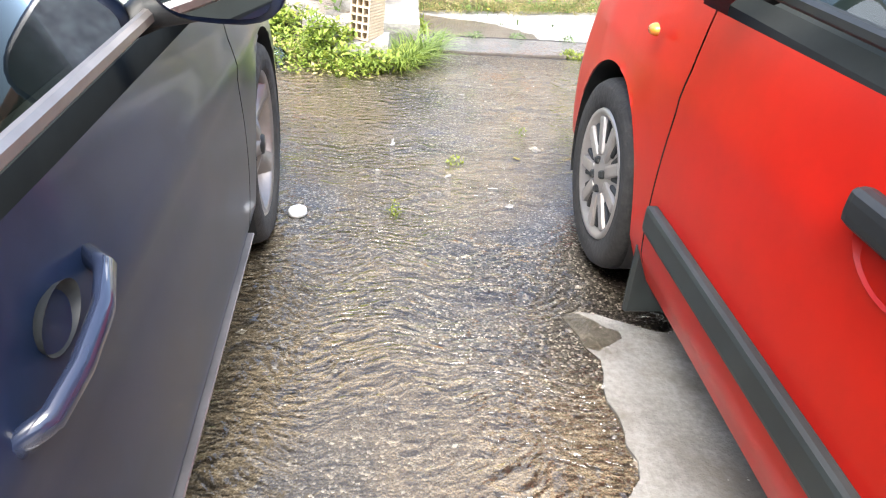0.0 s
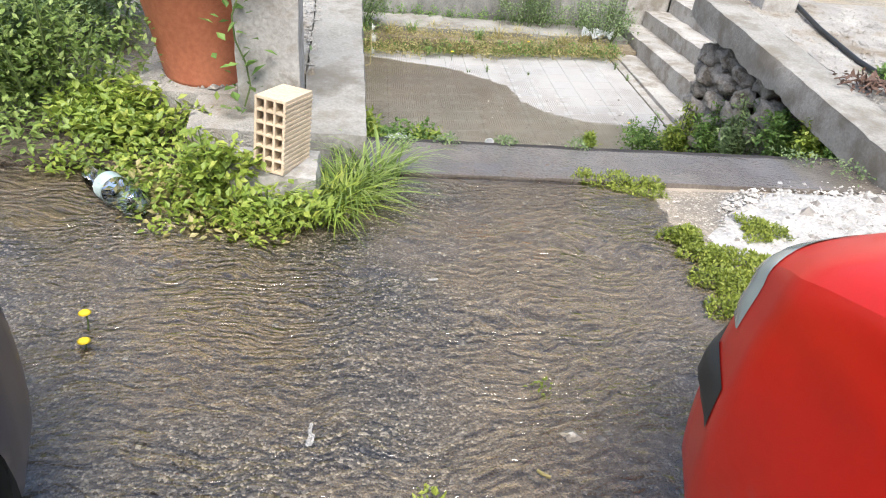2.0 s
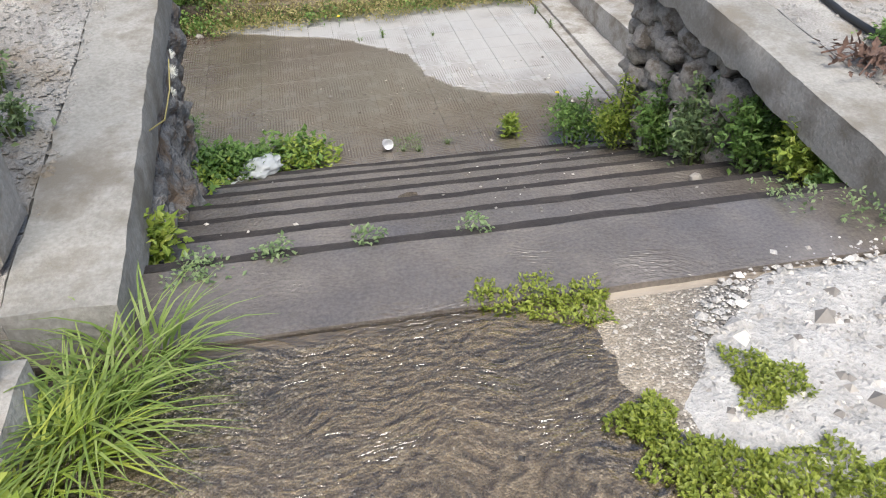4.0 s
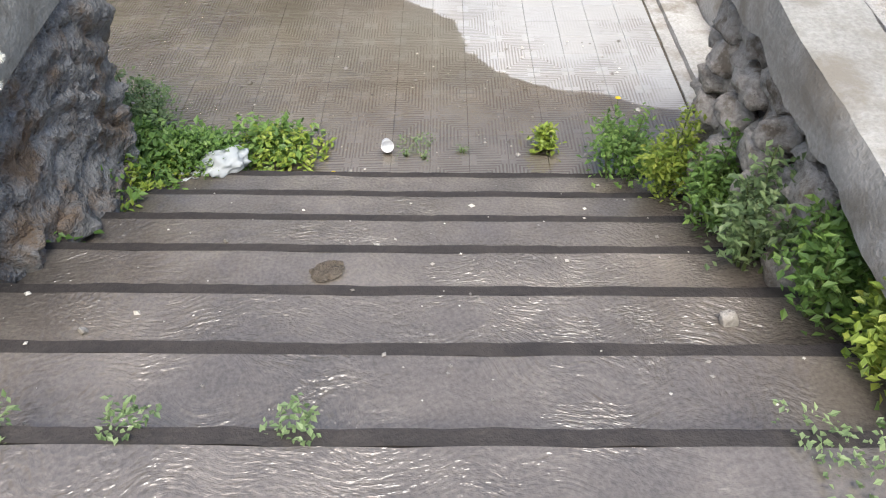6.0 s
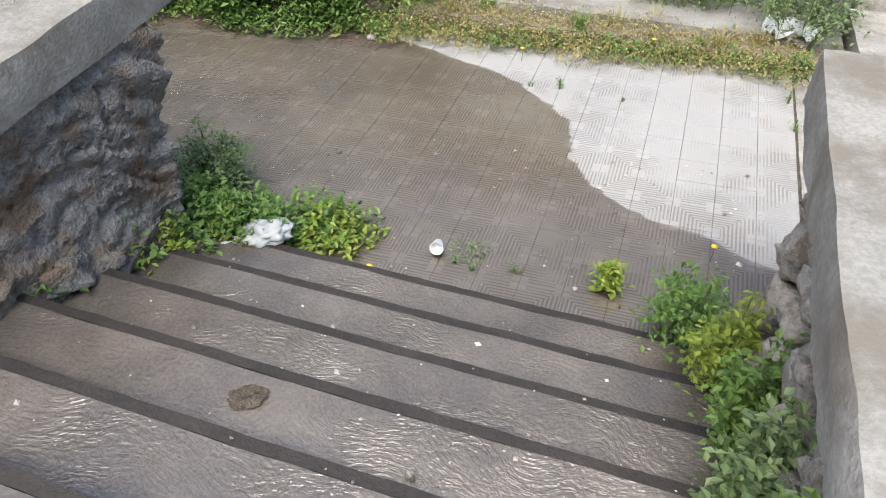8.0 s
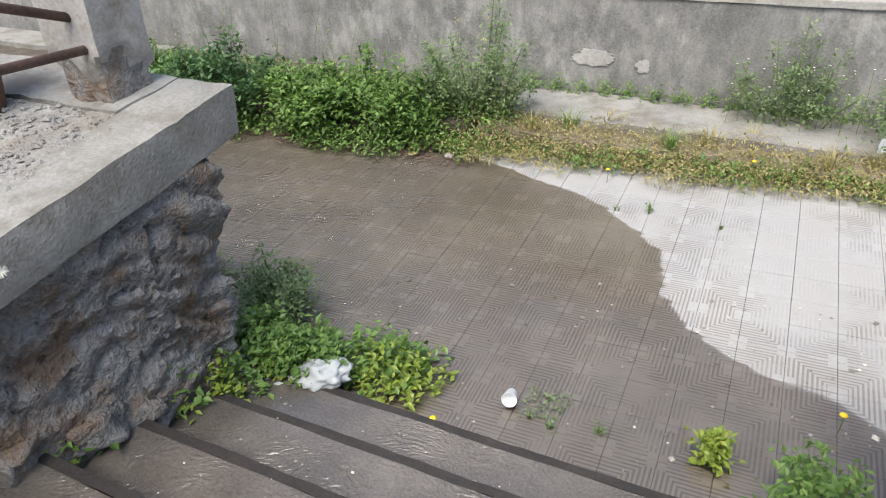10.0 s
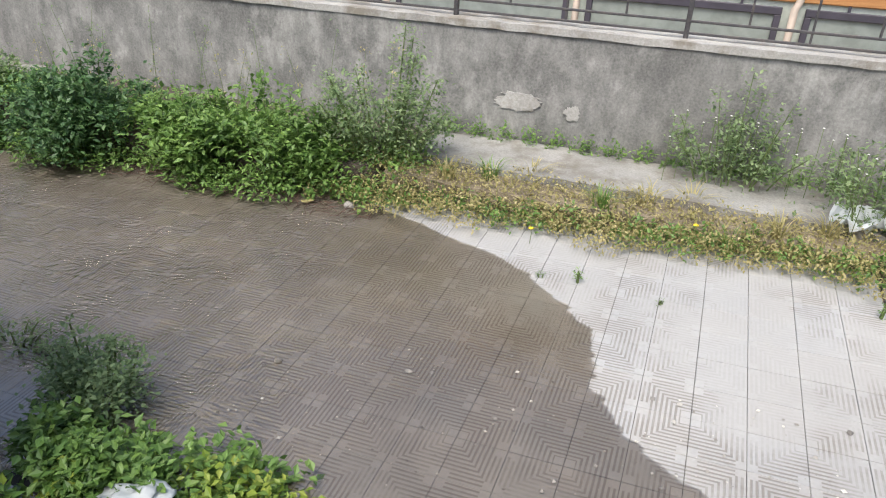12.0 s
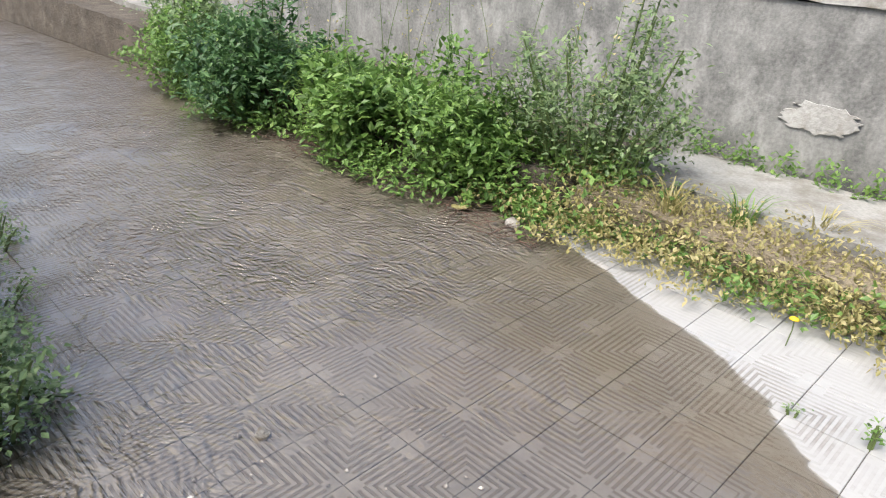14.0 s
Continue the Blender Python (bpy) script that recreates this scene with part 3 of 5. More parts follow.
def left_face(p):
    return Vector((p.x, p.y, min(p.z, left_top(p.y) - 0.15)))


def rock_face(p):
    """Layered, cracked rock: beds that dip towards the stairs, with ledges and dark clefts."""
    bed = p.z * 5.2 + p.y * 1.6 + 0.7 * noise.noise(Vector((p.y * 2.2, p.z * 2.2, 3.0)))
    q = Vector((p.y * 5.0, bed * 1.5, 1.0))
    cleft = max(0.0, 1 - 7 * abs(noise.noise(q))) + 0.7 * max(0.0, 1 - 8 * abs(noise.noise(q * 2.3 + Vector((5, 2, 0)))))
    ledge = 0.03 * noise.noise(Vector((p.y * 1.5, bed * 2.4, 8.0))) + 0.06 * noise.noise(Vector((p.y * 2.6, p.z * 3.0, 2.0)))
    out = ledge - 0.022 * cleft + 0.01 * noise.noise(q * 6) + 0.06 * max(0.0, 1 - abs(p.z + 0.05) / 0.3) * max(0.0, p.y - 5.6)
    x = p.x + out if p.x > 0.5 else p.x
    y = p.y + 0.8 * out if p.y > 6.4 else p.y
    return Vector((x, y, min(p.z, left_top(p.y) - 0.15)))


wall_left = rough_solid("wall_left", (-7.0, 4.24, -1.5), (0.2, 6.45, 0.36), ROCK, 0.12, 0.012, 9, shape=left_face, label="rough dark rock wall under the terrace slab")
tagged(wall_left, category="wall", kind="structure")
rough_solid("rock_face", (0.202, 4.26, -1.45), (0.72, 6.52, 0.36), ROCK, 0.02, 0.006, 20, wall_left, "layered dark grey rock with clefts", shape=rock_face)
for i in range(7):
    y = 4.8 + 1.5 * ((i * 0.618) % 1)
    z = max(-0.95, -0.02 - (y - 4.5) * 0.43) + 0.1 * ((i * 0.37) % 1)
    blob((0.7, y, z), (0.06 + 0.02 * (i % 3), 0.1 + 0.04 * (i % 4), 0.05 + 0.025 * ((i * 7) % 3)), i + 2, ROCK, "stone", wall_left, 0.5, 8 * (i % 5) - 16)


def pillar(name, at, size, height, label, broken=0.0, seed=0.0):
    """A rendered concrete post, with its plaster broken away at the foot."""
    ob = thing(name, label, "pillar", "terrace pillars", at)
    w, d = size
    rough_solid("core", (-w / 2 + 0.02, -d / 2 + 0.02, -0.1), (w / 2 - 0.02, d / 2 - 0.02, height - 0.02), ROCK, 0.04, 0.018, 14, ob, seed=seed)

    def shell(p):
        if p.z < broken * (1.0 + 0.9 * noise.noise(Vector((p.x * 9, p.y * 9, seed)))):
            return Vector((p.x * 0.8, p.y * 0.8, p.z))
        return p

    rough_solid("render", (-w / 2, -d / 2, -0.08), (w / 2, d / 2, height), PALE, 0.035, 0.006, 6, ob, shape=shell, seed=seed + 5)
    return ob


pillar("pillar", (0.425, 4.49, left_top(4.49)), (0.25, 0.24), 1.25, "pale rendered concrete pillar beside a hollow brick", 0.0, 1.0)
pillar("pillar", (0.31, 6.545, left_top(6.545)), (0.27, 0.24), 0.95, "cracked concrete pillar with broken plaster foot", 0.13, 4.0)
rough_solid("footing", (0.33, 3.84, -0.05), (0.66, 4.1, 0.135), PALE, 0.05, 0.012, 8, label="low worn concrete footing under a hollow brick")
tagged(bpy.data.objects["footing"], category="footing")
for z0, z1, x in ((0.42, 0.2, 0.4), (0.86, 0.3, 0.36)):
    v, f = tube([(x, 4.58, left_top(4.58) + z0), (x, 5.3, left_top(5.3) + z0 - 0.02), (x - 0.02, 6.46, left_top(6.46) + z1)], 0.017, 10)
    tagged(finish("rail_pipe", v, f, RUST, smooth=True), "thin rusty iron pipe between two pillars", "rail", "terrace rails")


# ---------- right terrace ----------
def right_low(y):
    return 0.0 + (y - 4.4) * 0.1


def tilt_right(p):
    return Vector((p.x, p.y, p.z + right_low(p.y)))


def notch(p):
    q = tilt_right(p)
    if p.z < 0.05 and p.x < 3.35 and 5.2 < p.y < 6.6:
        q.z += 0.05 * max(0.0, noise.noise(Vector((0, p.y * 4.5, 9.0)))) + 0.02 * noise.noise(Vector((0, p.y * 14, 2.0)))
    return q


slab_right = thing("terrace_slab", "pale concrete slab with a chipped underside and gravel on top", "slab", kind="structure")
rough_solid("slab_edge", (3.15, 4.0, 0.0), (3.42, 6.62, 0.18), CONCRETE, 0.05, 0.008, 7, slab_right, shape=notch, seed=9, chip=0.02)
rough_solid("slab_top", (3.422, 4.0, 0.02), (6.5, 6.62, 0.172), GRAVELTOP, 0.08, 0.008, 8, slab_right, shape=tilt_right, seed=4)
# Solid fill in dark soil colour stands in for the shaded hollow under the slab.
wall_right = rough_solid("wall_right", (3.42, 4.6, -1.4), (6.4, 6.5, 0.1), SOIL, 0.08, 0.02, 5, label="dark fill standing in for the shaded hollow under the terrace slab")
tagged(wall_right, category="wall", kind="structure")
pier = thing("stone_pier", "pier of pale round field stones under the slab", "stone pier")
# dark core puts the shaded gaps between the stones into colour
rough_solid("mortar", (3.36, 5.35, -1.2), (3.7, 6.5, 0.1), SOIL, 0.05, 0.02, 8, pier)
for row in range(8):
    for col in range(8):
        i = row * 8 + col
        y = 5.45 + 0.152 * col + 0.07 * (row % 2) + 0.03 * math.sin(i * 2.3)
        z = -0.95 + row * 0.142 + 0.025 * math.sin(i * 1.7)
        if y > 6.58 or z > 0.02 + (y - 4.4) * 0.1 - 0.06 or z < -0.905 + RISE * (FIRST - y) / TREAD - 0.12:
            continue
        blob((3.32 + 0.035 * math.sin(i * 3.1), y, z), (0.075, 0.082 + 0.018 * math.sin(i * 5.0), 0.07 + 0.016 * math.sin(i * 4.1)), i + 40, PALEROCK, "stone", pier, 0.42, 14 * (i % 5) - 28)
    for col in range(2):
        i = 80 + row * 2 + col
        blob((3.42 + 0.16 * col + 0.05 * (row % 2), 6.53, -0.93 + row * 0.142), (0.085, 0.07, 0.072), i, PALEROCK, "stone", pier, 0.42, 12 * (i % 5) - 24)
v, f = tube([(3.68, 4.2, 0.19), (3.69, 4.74, 0.235), (3.67, 5.4, 0.29), (3.72, 5.93, 0.345), (3.8, 6.5, 0.42), (3.9, 6.62, 0.46)], 0.016, 8)
tagged(finish("hose", v, f, BLACKPL, smooth=True), "thin black hose lying across the gravel slab", "hose")
rough_solid("wall_stub", (3.5, 6.3, 0.3), (3.75, 6.56, 0.95), PALE, 0.05, 0.012, 8, label="stub of pale concrete post on the slab")
tagged(bpy.data.objects["wall_stub"], category="post")


# ---------- landing: paving, water, ledge, far wall ----------
LEFT_END, BACK = -14.0, 9.3
rough_solid("floor_bed", (LEFT_END, 6.3, -0.2), (3.62, BACK + 0.14, -0.009), SOIL, 0.3, 0.003, 5, shape=lambda p: Vector((p.x, p.y, p.z + land(p.x, p.y))))
tagged(bpy.data.objects["floor_bed"], "dark mortar bed under paving tiles", "floor", kind="structure")
floor = thing("floor_landing", "grooved grey cement paving tiles, partly under muddy water", "floor", kind="structure")


def wet_edge(y):
    return float(np.interp(y, [7.2, 7.28, 7.4, 7.45, 7.6, 7.89, 8.1, 8.3, 8.47, 8.6, 8.73, 8.87, 9.0, 9.09, 9.21, 9.28], [3.5, 3.27, 3.06, 2.81, 2.54, 2.3, 2.27, 2.22, 2.07, 1.9, 1.78, 1.51, 1.16, 0.93, 0.66, 0.42]))


def ragged(y):
    return 0.045 * noise.noise(Vector((3, y * 9, 1))) + 0.04 * noise.noise(Vector((7, y * 26, 1))) + 0.025 * noise.noise(Vector((5, y * 70, 1)))


film_v, film_f = [], []
fy = np.concatenate([np.arange(6.62, 7.2, 0.08), np.arange(7.2, 9.43, 0.006)])
for y in fy:
    e = wet_edge(y) if y >= 7.2 else 3.52
    for t in np.linspace(0, 1, 40):
        x = LEFT_END + (e - LEFT_END) * t ** 0.5 + (ragged(y) if t == 1 and y > 7.2 else 0.0)
        film_v.append((x, y, land(x, y) + 0.006))
for j in range(len(fy) - 1):
    film_f += [(j * 40 + i, j * 40 + i + 1, (j + 1) * 40 + i + 1, (j + 1) * 40 + i) for i in range(39)]
tagged(finish("water_film", film_v, film_f, FILM, smooth=True), "thin sheet of brown muddy water over tiles", "water", kind="structure")

for k, (x0, x1, mat) in enumerate(((LEFT_END, 0.6, SOIL), (0.6, 3.9, DRYSOIL))):
    bank = rough_solid("ledge", (x0, BACK + 0.05, -1.3), (x1, 10.3, -0.74), mat, 0.12, 0.03, 4, label="low earth ledge along the far wall")
    tagged(bank, category="ledge", kind="structure")
rough_solid("ledge_top", (-14.0, 9.75, -0.8), (-3.2, 10.22, -0.69), CONCRETE, 0.12, 0.01, 5, label="strip of bare concrete along the far wall", seed=6)
tagged(bpy.data.objects["ledge_top"], category="ledge", kind="structure")
rough_solid("ledge_top", (0.7, 9.6, -0.8), (3.85, 10.22, -0.69), CONCRETE, 0.08, 0.01, 5, label="strip of bare concrete along the far wall", seed=3)
tagged(bpy.data.objects["ledge_top.001"], category="ledge", kind="structure")

TOP = 0.06
wall_far = rough_solid("wall_far", (-16.0, 10.3, -1.5), (3.95, 10.6, TOP), PLASTER, 0.1, 0.012, 3, label="stained grey plaster retaining wall with runs of damp")
tagged(wall_far, category="wall", kind="structure")
rough_solid("coping", (-16.0, 10.285, TOP + 0.002), (3.95, 10.62, TOP + 0.05), PALE, 0.08, 0.008, 6, wall_far, "worn pale coping")
for x, z, sx, sz, sd in ((1.27, -0.43, 0.17, 0.065, 1), (1.66, -0.46, 0.06, 0.05, 6)):
    bm = bmesh.new()
    ring = [bm.verts.new((x + sx * (1 + 0.5 * noise.noise(Vector((math.cos(a) * 1.6, math.sin(a) * 1.6, sd))) + 0.35 * noise.noise(Vector((math.cos(a) * 5, math.sin(a) * 5, sd)))) * math.cos(a), 10.29, z + sz * (1 + 0.5 * noise.noise(Vector((math.cos(a) * 2, math.sin(a) * 2, sd + 4))) + 0.35 * noise.noise(Vector((math.cos(a) * 6, math.sin(a) * 6, sd + 4)))) * math.sin(a))) for a in np.linspace(0, 2 * math.pi, 50)[:-1]]
    bm.faces.new(ring)
    ext = bmesh.ops.extrude_face_region(bm, geom=bm.faces[:])
    for e in ext["geom"]:
        if isinstance(e, bmesh.types.BMVert):
            e.co.y += 0.016
    part("patch", bm, PALE, wall_far, "pale bare patch of plaster")
rough_solid("wall_end", (3.96, 10.2, -1.2), (4.5, 10.9, 0.35), PALE, 0.08, 0.015, 5, label="pale concrete block closing the wall")
tagged(bpy.data.objects["wall_end"], category="wall", kind="structure")

side_stairs = thing("stairs_side", "pale concrete steps climbing beside the landing", "stairs", kind="structure")
rough_solid("kerb", (3.64, 6.7, -1.3), (3.9, 9.7, -0.835), PALE, 0.09, 0.012, 5, side_stairs, seed=2, shape=lambda p: Vector((p.x, p.y, p.z + 0.03 * (p.y - 8))))
for k in range(5):
    rough_solid("step", (3.9 + 0.3 * k, 6.75, -1.3), (4.2 + 0.3 * k, 10.19, -0.62 + 0.17 * k), PALE, 0.1, 0.01, 5, side_stairs, seed=k)

# ---------- railing and houses beyond the wall ----------
railing = thing("railing", "dark painted iron railing on the wall", "railing")
POSTS = [-15.0, -13.25, -11.5, -9.75, -8.0, -6.25, -4.5, -2.7, -0.96, 0.71, 2.31, 3.78]
for x in POSTS:
    part("post", box((x - 0.016, 10.404, TOP + 0.03), (x + 0.016, 10.436, 1.05), 0.003), IRON, railing)
for z in (0.075, 0.15, 0.9):
    part("rail", box((-15.0, 10.409, TOP + z), (3.8, 10.431, TOP + z + 0.016), 0.003), IRON, railing)
for x0, x1 in zip(POSTS, POSTS[1:]):
    n = 4
    for k in range(1, n):
        x = x0 + (x1 - x0) * k / n
        part("bar", box((x - 0.007, 10.413, TOP + (0.075 if k == 2 else 0.15)), (x + 0.007, 10.427, TOP + 0.9)), IRON, railing)


def house(x0, x1, y):
    ob = thing("house", "low house front with grey-green render and dark-framed windows", "house")
    rough_solid("wall", (x0, y, -1.6), (x1, y + 0.4, 3.0), FACADE, 0.6, 0.004, 1, ob)
    part("roof", box((x0 - 0.2, y - 0.3, 3.01), (x1 + 0.2, y + 5, 3.2), 0.03), BROWNPOT, ob)
    part("cornice", box((x0, y - 0.06, 0.32), (x1, y - 0.002, 0.36), 0.008), PIPEW, ob)
    for i, (a, b) in enumerate(((-7.3, -5.5), (-5.3, -3.4), (-3.16, -1.12), (-0.93, 1.02), (1.2, 3.03), (3.23, 5.0), (5.2, 7.0))):
        win = part("window", box((a + 0.061, y - 0.02, -0.9), (b - 0.061, y - 0.005, -0.021)), PANE, ob, "dusty glass in a dark frame")
        for p, q in (((a, y - 0.05, -0.02), (b, y - 0.004, 0.05)), ((a, y - 0.05, -0.9), (a + 0.06, y - 0.004, -0.021)), ((b - 0.06, y - 0.05, -0.9), (b, y - 0.004, -0.021))):
            part("frame", box(p, q, 0.006), FRAMEM, win)
        part("sill", box((a - 0.03, y - 0.09, -0.98), (b + 0.03, y - 0.003, -0.905), 0.01), PALE, win)
        for m in np.linspace(a, b, 6)[1:-1]:
            part("glazing_bar", box((m - 0.012, y - 0.03, 0.051), (m + 0.012, y - 0.004, 0.9)), FRAMEM, win)
        if i in (2, 4, 5):
            s0 = a + (1.85 if i == 2 else 0.9 if i == 4 else 0.0)
            for k in range(6):
                part("shutter_slat", box((s0, y - 0.035, 0.10 + 0.105 * k), (min(s0 + 1.15, b + 0.9), y - 0.006, 0.2 + 0.105 * k), 0.01), WOOD, win)
    for x in (-1.02, 1.11, 3.13):
        v, f = tube([(x, y - 0.09, -1.2), (x, y - 0.09, 0.05), (x + 0.03, y - 0.07, 0.12), (x + 0.03, y - 0.07, 3.0)], 0.035, 10)
        finish("drainpipe", v, f, PIPEW, ob, smooth=True)
    return ob


house(-16, 14, 13.0)
tagged(finish("road", *grid([-60, 4.0, 60], [10.6, 13.0], lambda x, y: -0.35), ASPHALT), "grey asphalt lane behind the railing", "road", kind="structure")


# ---------- unseen plain walls, added to close the yard and darken the cars' reflections ---
for name, a, b in (("wall_unseen_1", (8.4, -9.0, -0.2), (8.7, 3.8, 3.6)), ("wall_unseen_2", (-9.0, -9.3, -0.2), (8.7, -9.01, 3.6)), ("wall_unseen_3", (-9.3, -9.0, -0.2), (-9.01, 3.8, 3.0))):
    tagged(rough_solid(name, a, b, PLASTER, 0.5, 0.01, 1), "unseen plain weathered plaster wall added to darken car reflections", "wall", kind="structure")


# ---------- parked cars ----------
def wheel(parent, at, radius, rim, side, kind):
    """A wheel whose outer face looks along side (+1 or -1) of the x axis."""
    w = part("wheel", box((-0.06, -0.06, -0.06), (0.06, 0.06, 0.06), 0.02), BLACKPL, parent)
    w.matrix_basis = pose(*at, 0, 0, 0 if side > 0 else 180)
    prof = [(rim * 0.96, -0.11), (radius * 0.93, -0.105), (radius * 0.985, -0.085), (radius, -0.05)]
    for k in range(5):
        x = -0.036 + k * 0.018
        prof += [(radius, x - 0.005), (radius - 0.007, x - 0.003), (radius - 0.007, x + 0.003), (radius, x + 0.005)]
    prof += [(radius * 0.99, 0.065), (radius * 0.955, 0.085), (radius * 0.9, 0.094), (rim * 1.06, 0.09), (rim * 1.0, 0.078), (rim * 0.96, 0.06)]
    tyre = finish("tyre", *lathe(prof, 56, "x"), RUBBER, w, smooth=True)
    if kind == "cap":
        finish("hubcap", *lathe([(0.0, 0.088), (rim * 0.16, 0.09), (rim * 0.3, 0.082), (rim * 0.5, 0.07), (rim * 0.86, 0.066), (rim * 0.93, 0.088), (rim * 1.0, 0.09), (rim * 1.03, 0.078)], 48, "x"), SILVER, w, smooth=True)
        for k in range(9):
            a = 2 * math.pi * k / 9
            for d in (-0.13, 0.13):
                m = Matrix.Rotation(a + d, 4, "X")
                part("slot", box((0.06, -0.0085, rim * 0.48), (0.078, 0.0085, rim * 0.86), 0.004, m=m), BLACKPL, w)
            part("spoke", box((0.06, -0.02, rim * 0.3), (0.088, 0.02, rim * 0.9), 0.01, 2, m=Matrix.Rotation(a + math.pi / 9, 4, "X")), SILVER, w)
        for k in range(4):
            part("bolt", box((0.08, -0.013, rim * 0.16), (0.098, 0.013, rim * 0.28), 0.005, m=Matrix.Rotation(math.pi / 2 * k + 0.4, 4, "X")), BLACKPL, w)
    else:
        finish("rim", *lathe([(rim * 0.9, -0.04), (rim * 0.93, 0.0), (rim * 0.95, 0.07), (rim * 1.0, 0.082), (rim * 1.03, 0.075)], 48, "x"), ALLOY, w, smooth=True)
        # black backing disc stands in for the shaded gaps between the spokes
        finish("dark_backing", *lathe([(0.0, -0.02), (rim * 0.62, -0.02), (rim * 0.62, -0.035), (rim * 0.95, -0.05)], 40, "x"), BLACKPL, w, smooth=True)
        for k in range(5):
            a = 2 * math.pi * k / 5 + 0.25
            bm = bmesh.new()
            prof = [(0.075, rim * 0.1, 0.05), (0.05, rim * 0.45, 0.045), (0.062, rim * 0.75, 0.06), (0.075, rim * 0.97, 0.085)]
            rows = []
            for x, r, hw in prof:
                rows.append([bm.verts.new(Matrix.Rotation(a, 4, "X") @ Vector(p)) for p in ((x - 0.04, -hw * 0.6, r), (x, -hw * 0.42, r), (x, hw * 0.42, r), (x - 0.04, hw * 0.6, r))])
            for p, q in zip(rows, rows[1:]):
                for i in range(3):
                    bm.faces.new((p[i], p[i + 1], q[i + 1], q[i]))
            part("spoke", bm, ALLOY, w, smooth=True)
        finish("centre_cap", *lathe([(0.0, 0.083), (rim * 0.13, 0.08), (rim * 0.17, 0.06)], 24, "x"), BLACKPL, w, smooth=True)
    return w


def car(name, label, spec, at, turn):
    """A parked hatchback. Its own axes: x across, y to the front, z up; the origin lies under its nose."""
    ob = thing(name, label, "car", "parked cars", at, (0, 0, turn))
    paint, W, L = spec["paint"], spec["half"], spec["length"]
    hub, arch = spec["hub"], spec["arch"]
    near = spec["near"]
    seam, seam2 = spec["seam"], spec["seam"] + spec["door"]

    def half(s):
        t = np.interp(s, [0, 0.05, 0.15, 0.3, 0.45, 0.7, 1.1, 2.2, 3.2, L - 0.3, L], spec["plan"])
        return W * t

    def hood(s):
        return np.interp(s, *spec["hood"])

    def shoulder(s):
        return np.interp(s, *spec["shoulder"])

    def shear(s, z):
        k = max(0.0, 1 - abs(s - seam) / 0.45)
        return s + k * spec["curve"] * ((z - 0.62) / 0.4)

    SIDE, OVER = 22, 12

    def point(s, j, sgn):
        zs, zt = shoulder(s), hood(s)
        low = 0.19 + 0.1 * max(0.0, 1 - s / 0.25)
        if j <= SIDE:
            f = j / SIDE
            z = low + (zs - low) * f
            belly = 1 - 0.045 * (abs(f - 0.45) / 0.55) ** 2 - 0.035 * max(0.0, 0.14 - f) / 0.14
            crease = spec["crease"] * math.exp(-((z - spec["crease_z"]) / 0.03) ** 2)
            x = half(s) * belly + crease
        else:
            f = (j - SIDE) / OVER
            x = half(s) * 0.955 * math.cos(f * math.pi / 2) ** 0.45
            z = zs + (zt - zs) * math.sin(f * math.pi / 2) ** 0.8
        return Vector((sgn * x, -shear(s, z) if j <= SIDE else -s, z))

    stations = sorted(set([round(v, 4) for v in np.concatenate([[0, 0.01, 0.03], np.arange(0.06, 1.9, 0.03), np.arange(1.9, L, 0.08), [L], [seam - 0.004, seam + 0.004, seam2 - 0.004, seam2 + 0.004]])]))
    groups = {}
    cowl = spec["cowl"]
    for sgn in (1, -1):
        for i in range(len(stations) - 1):
            s = (stations[i] + stations[i + 1]) / 2
            if abs(s - seam) < 0.0035 or abs(s - seam2) < 0.0035:
                gap = True
            else:
                gap = False
            top = SIDE + OVER if s < cowl else SIDE
            for j in range(top):
                pts = [point(stations[i], j, sgn), point(stations[i + 1], j, sgn), point(stations[i + 1], j + 1, sgn), point(stations[i], j + 1, sgn)]
                inside = 0
                for wy in (-hub[0], -hub[0] - spec["base"]):
                    n = 0
                    for p in pts:
                        d = Vector((p.y - wy, p.z - hub[1]))
                        if j < SIDE and d.length < arch:
                            n += 1
                            d = d.normalized() * arch if d.length > 1e-6 else Vector((0, arch))
                            p.y, p.z = wy + d.x, hub[1] + d.y
                    inside = max(inside, n)
                if inside == 4:
                    continue
                if j >= SIDE + 2:
                    key = "bonnet"
                elif gap and 1 < j < SIDE:
                    continue
                elif j <= 1:
                    key = "sill"
                elif s < seam:
                    key = "bumper" if s < hub[0] - arch * 0.75 and pts[0].z < spec["bumper_z"] else "wing"
                elif s < seam2:
                    key = "door"
                else:
                    key = "rear_panel"
                vs, fs = groups.setdefault((key, sgn if key != "bonnet" else 0), ([], []))
                o = len(vs)
                vs += pts
                fs.append((o, o + 1, o + 2, o + 3) if sgn > 0 else (o + 3, o + 2, o + 1, o))
    made = {}
    for (key, sgn), (vs, fs) in groups.items():
        p = finish(key, vs, fs, paint, ob, smooth=True)
        bm = bmesh.new()
        bm.from_mesh(p.data)
        bmesh.ops.remove_doubles(bm, verts=bm.verts, dist=0.0005)
        bm.to_mesh(p.data)
        bm.free()
        p.data.polygons.foreach_set("use_smooth", [True] * len(p.data.polygons))
        made[key, sgn] = p
    # nose, floor pan and arch liners
    ring = [point(0, j, 1) for j in range(SIDE + OVER + 1)] + [point(0, j, -1) for j in range(SIDE + OVER, -1, -1)]
    finish("nose", ring, [tuple(range(len(ring)))[::-1]], paint, ob)
    part("floor_pan", box((-W * 0.8, -L + 0.1, 0.2), (W * 0.8, -0.3, 0.3), 0.03), BLACKPL, ob)
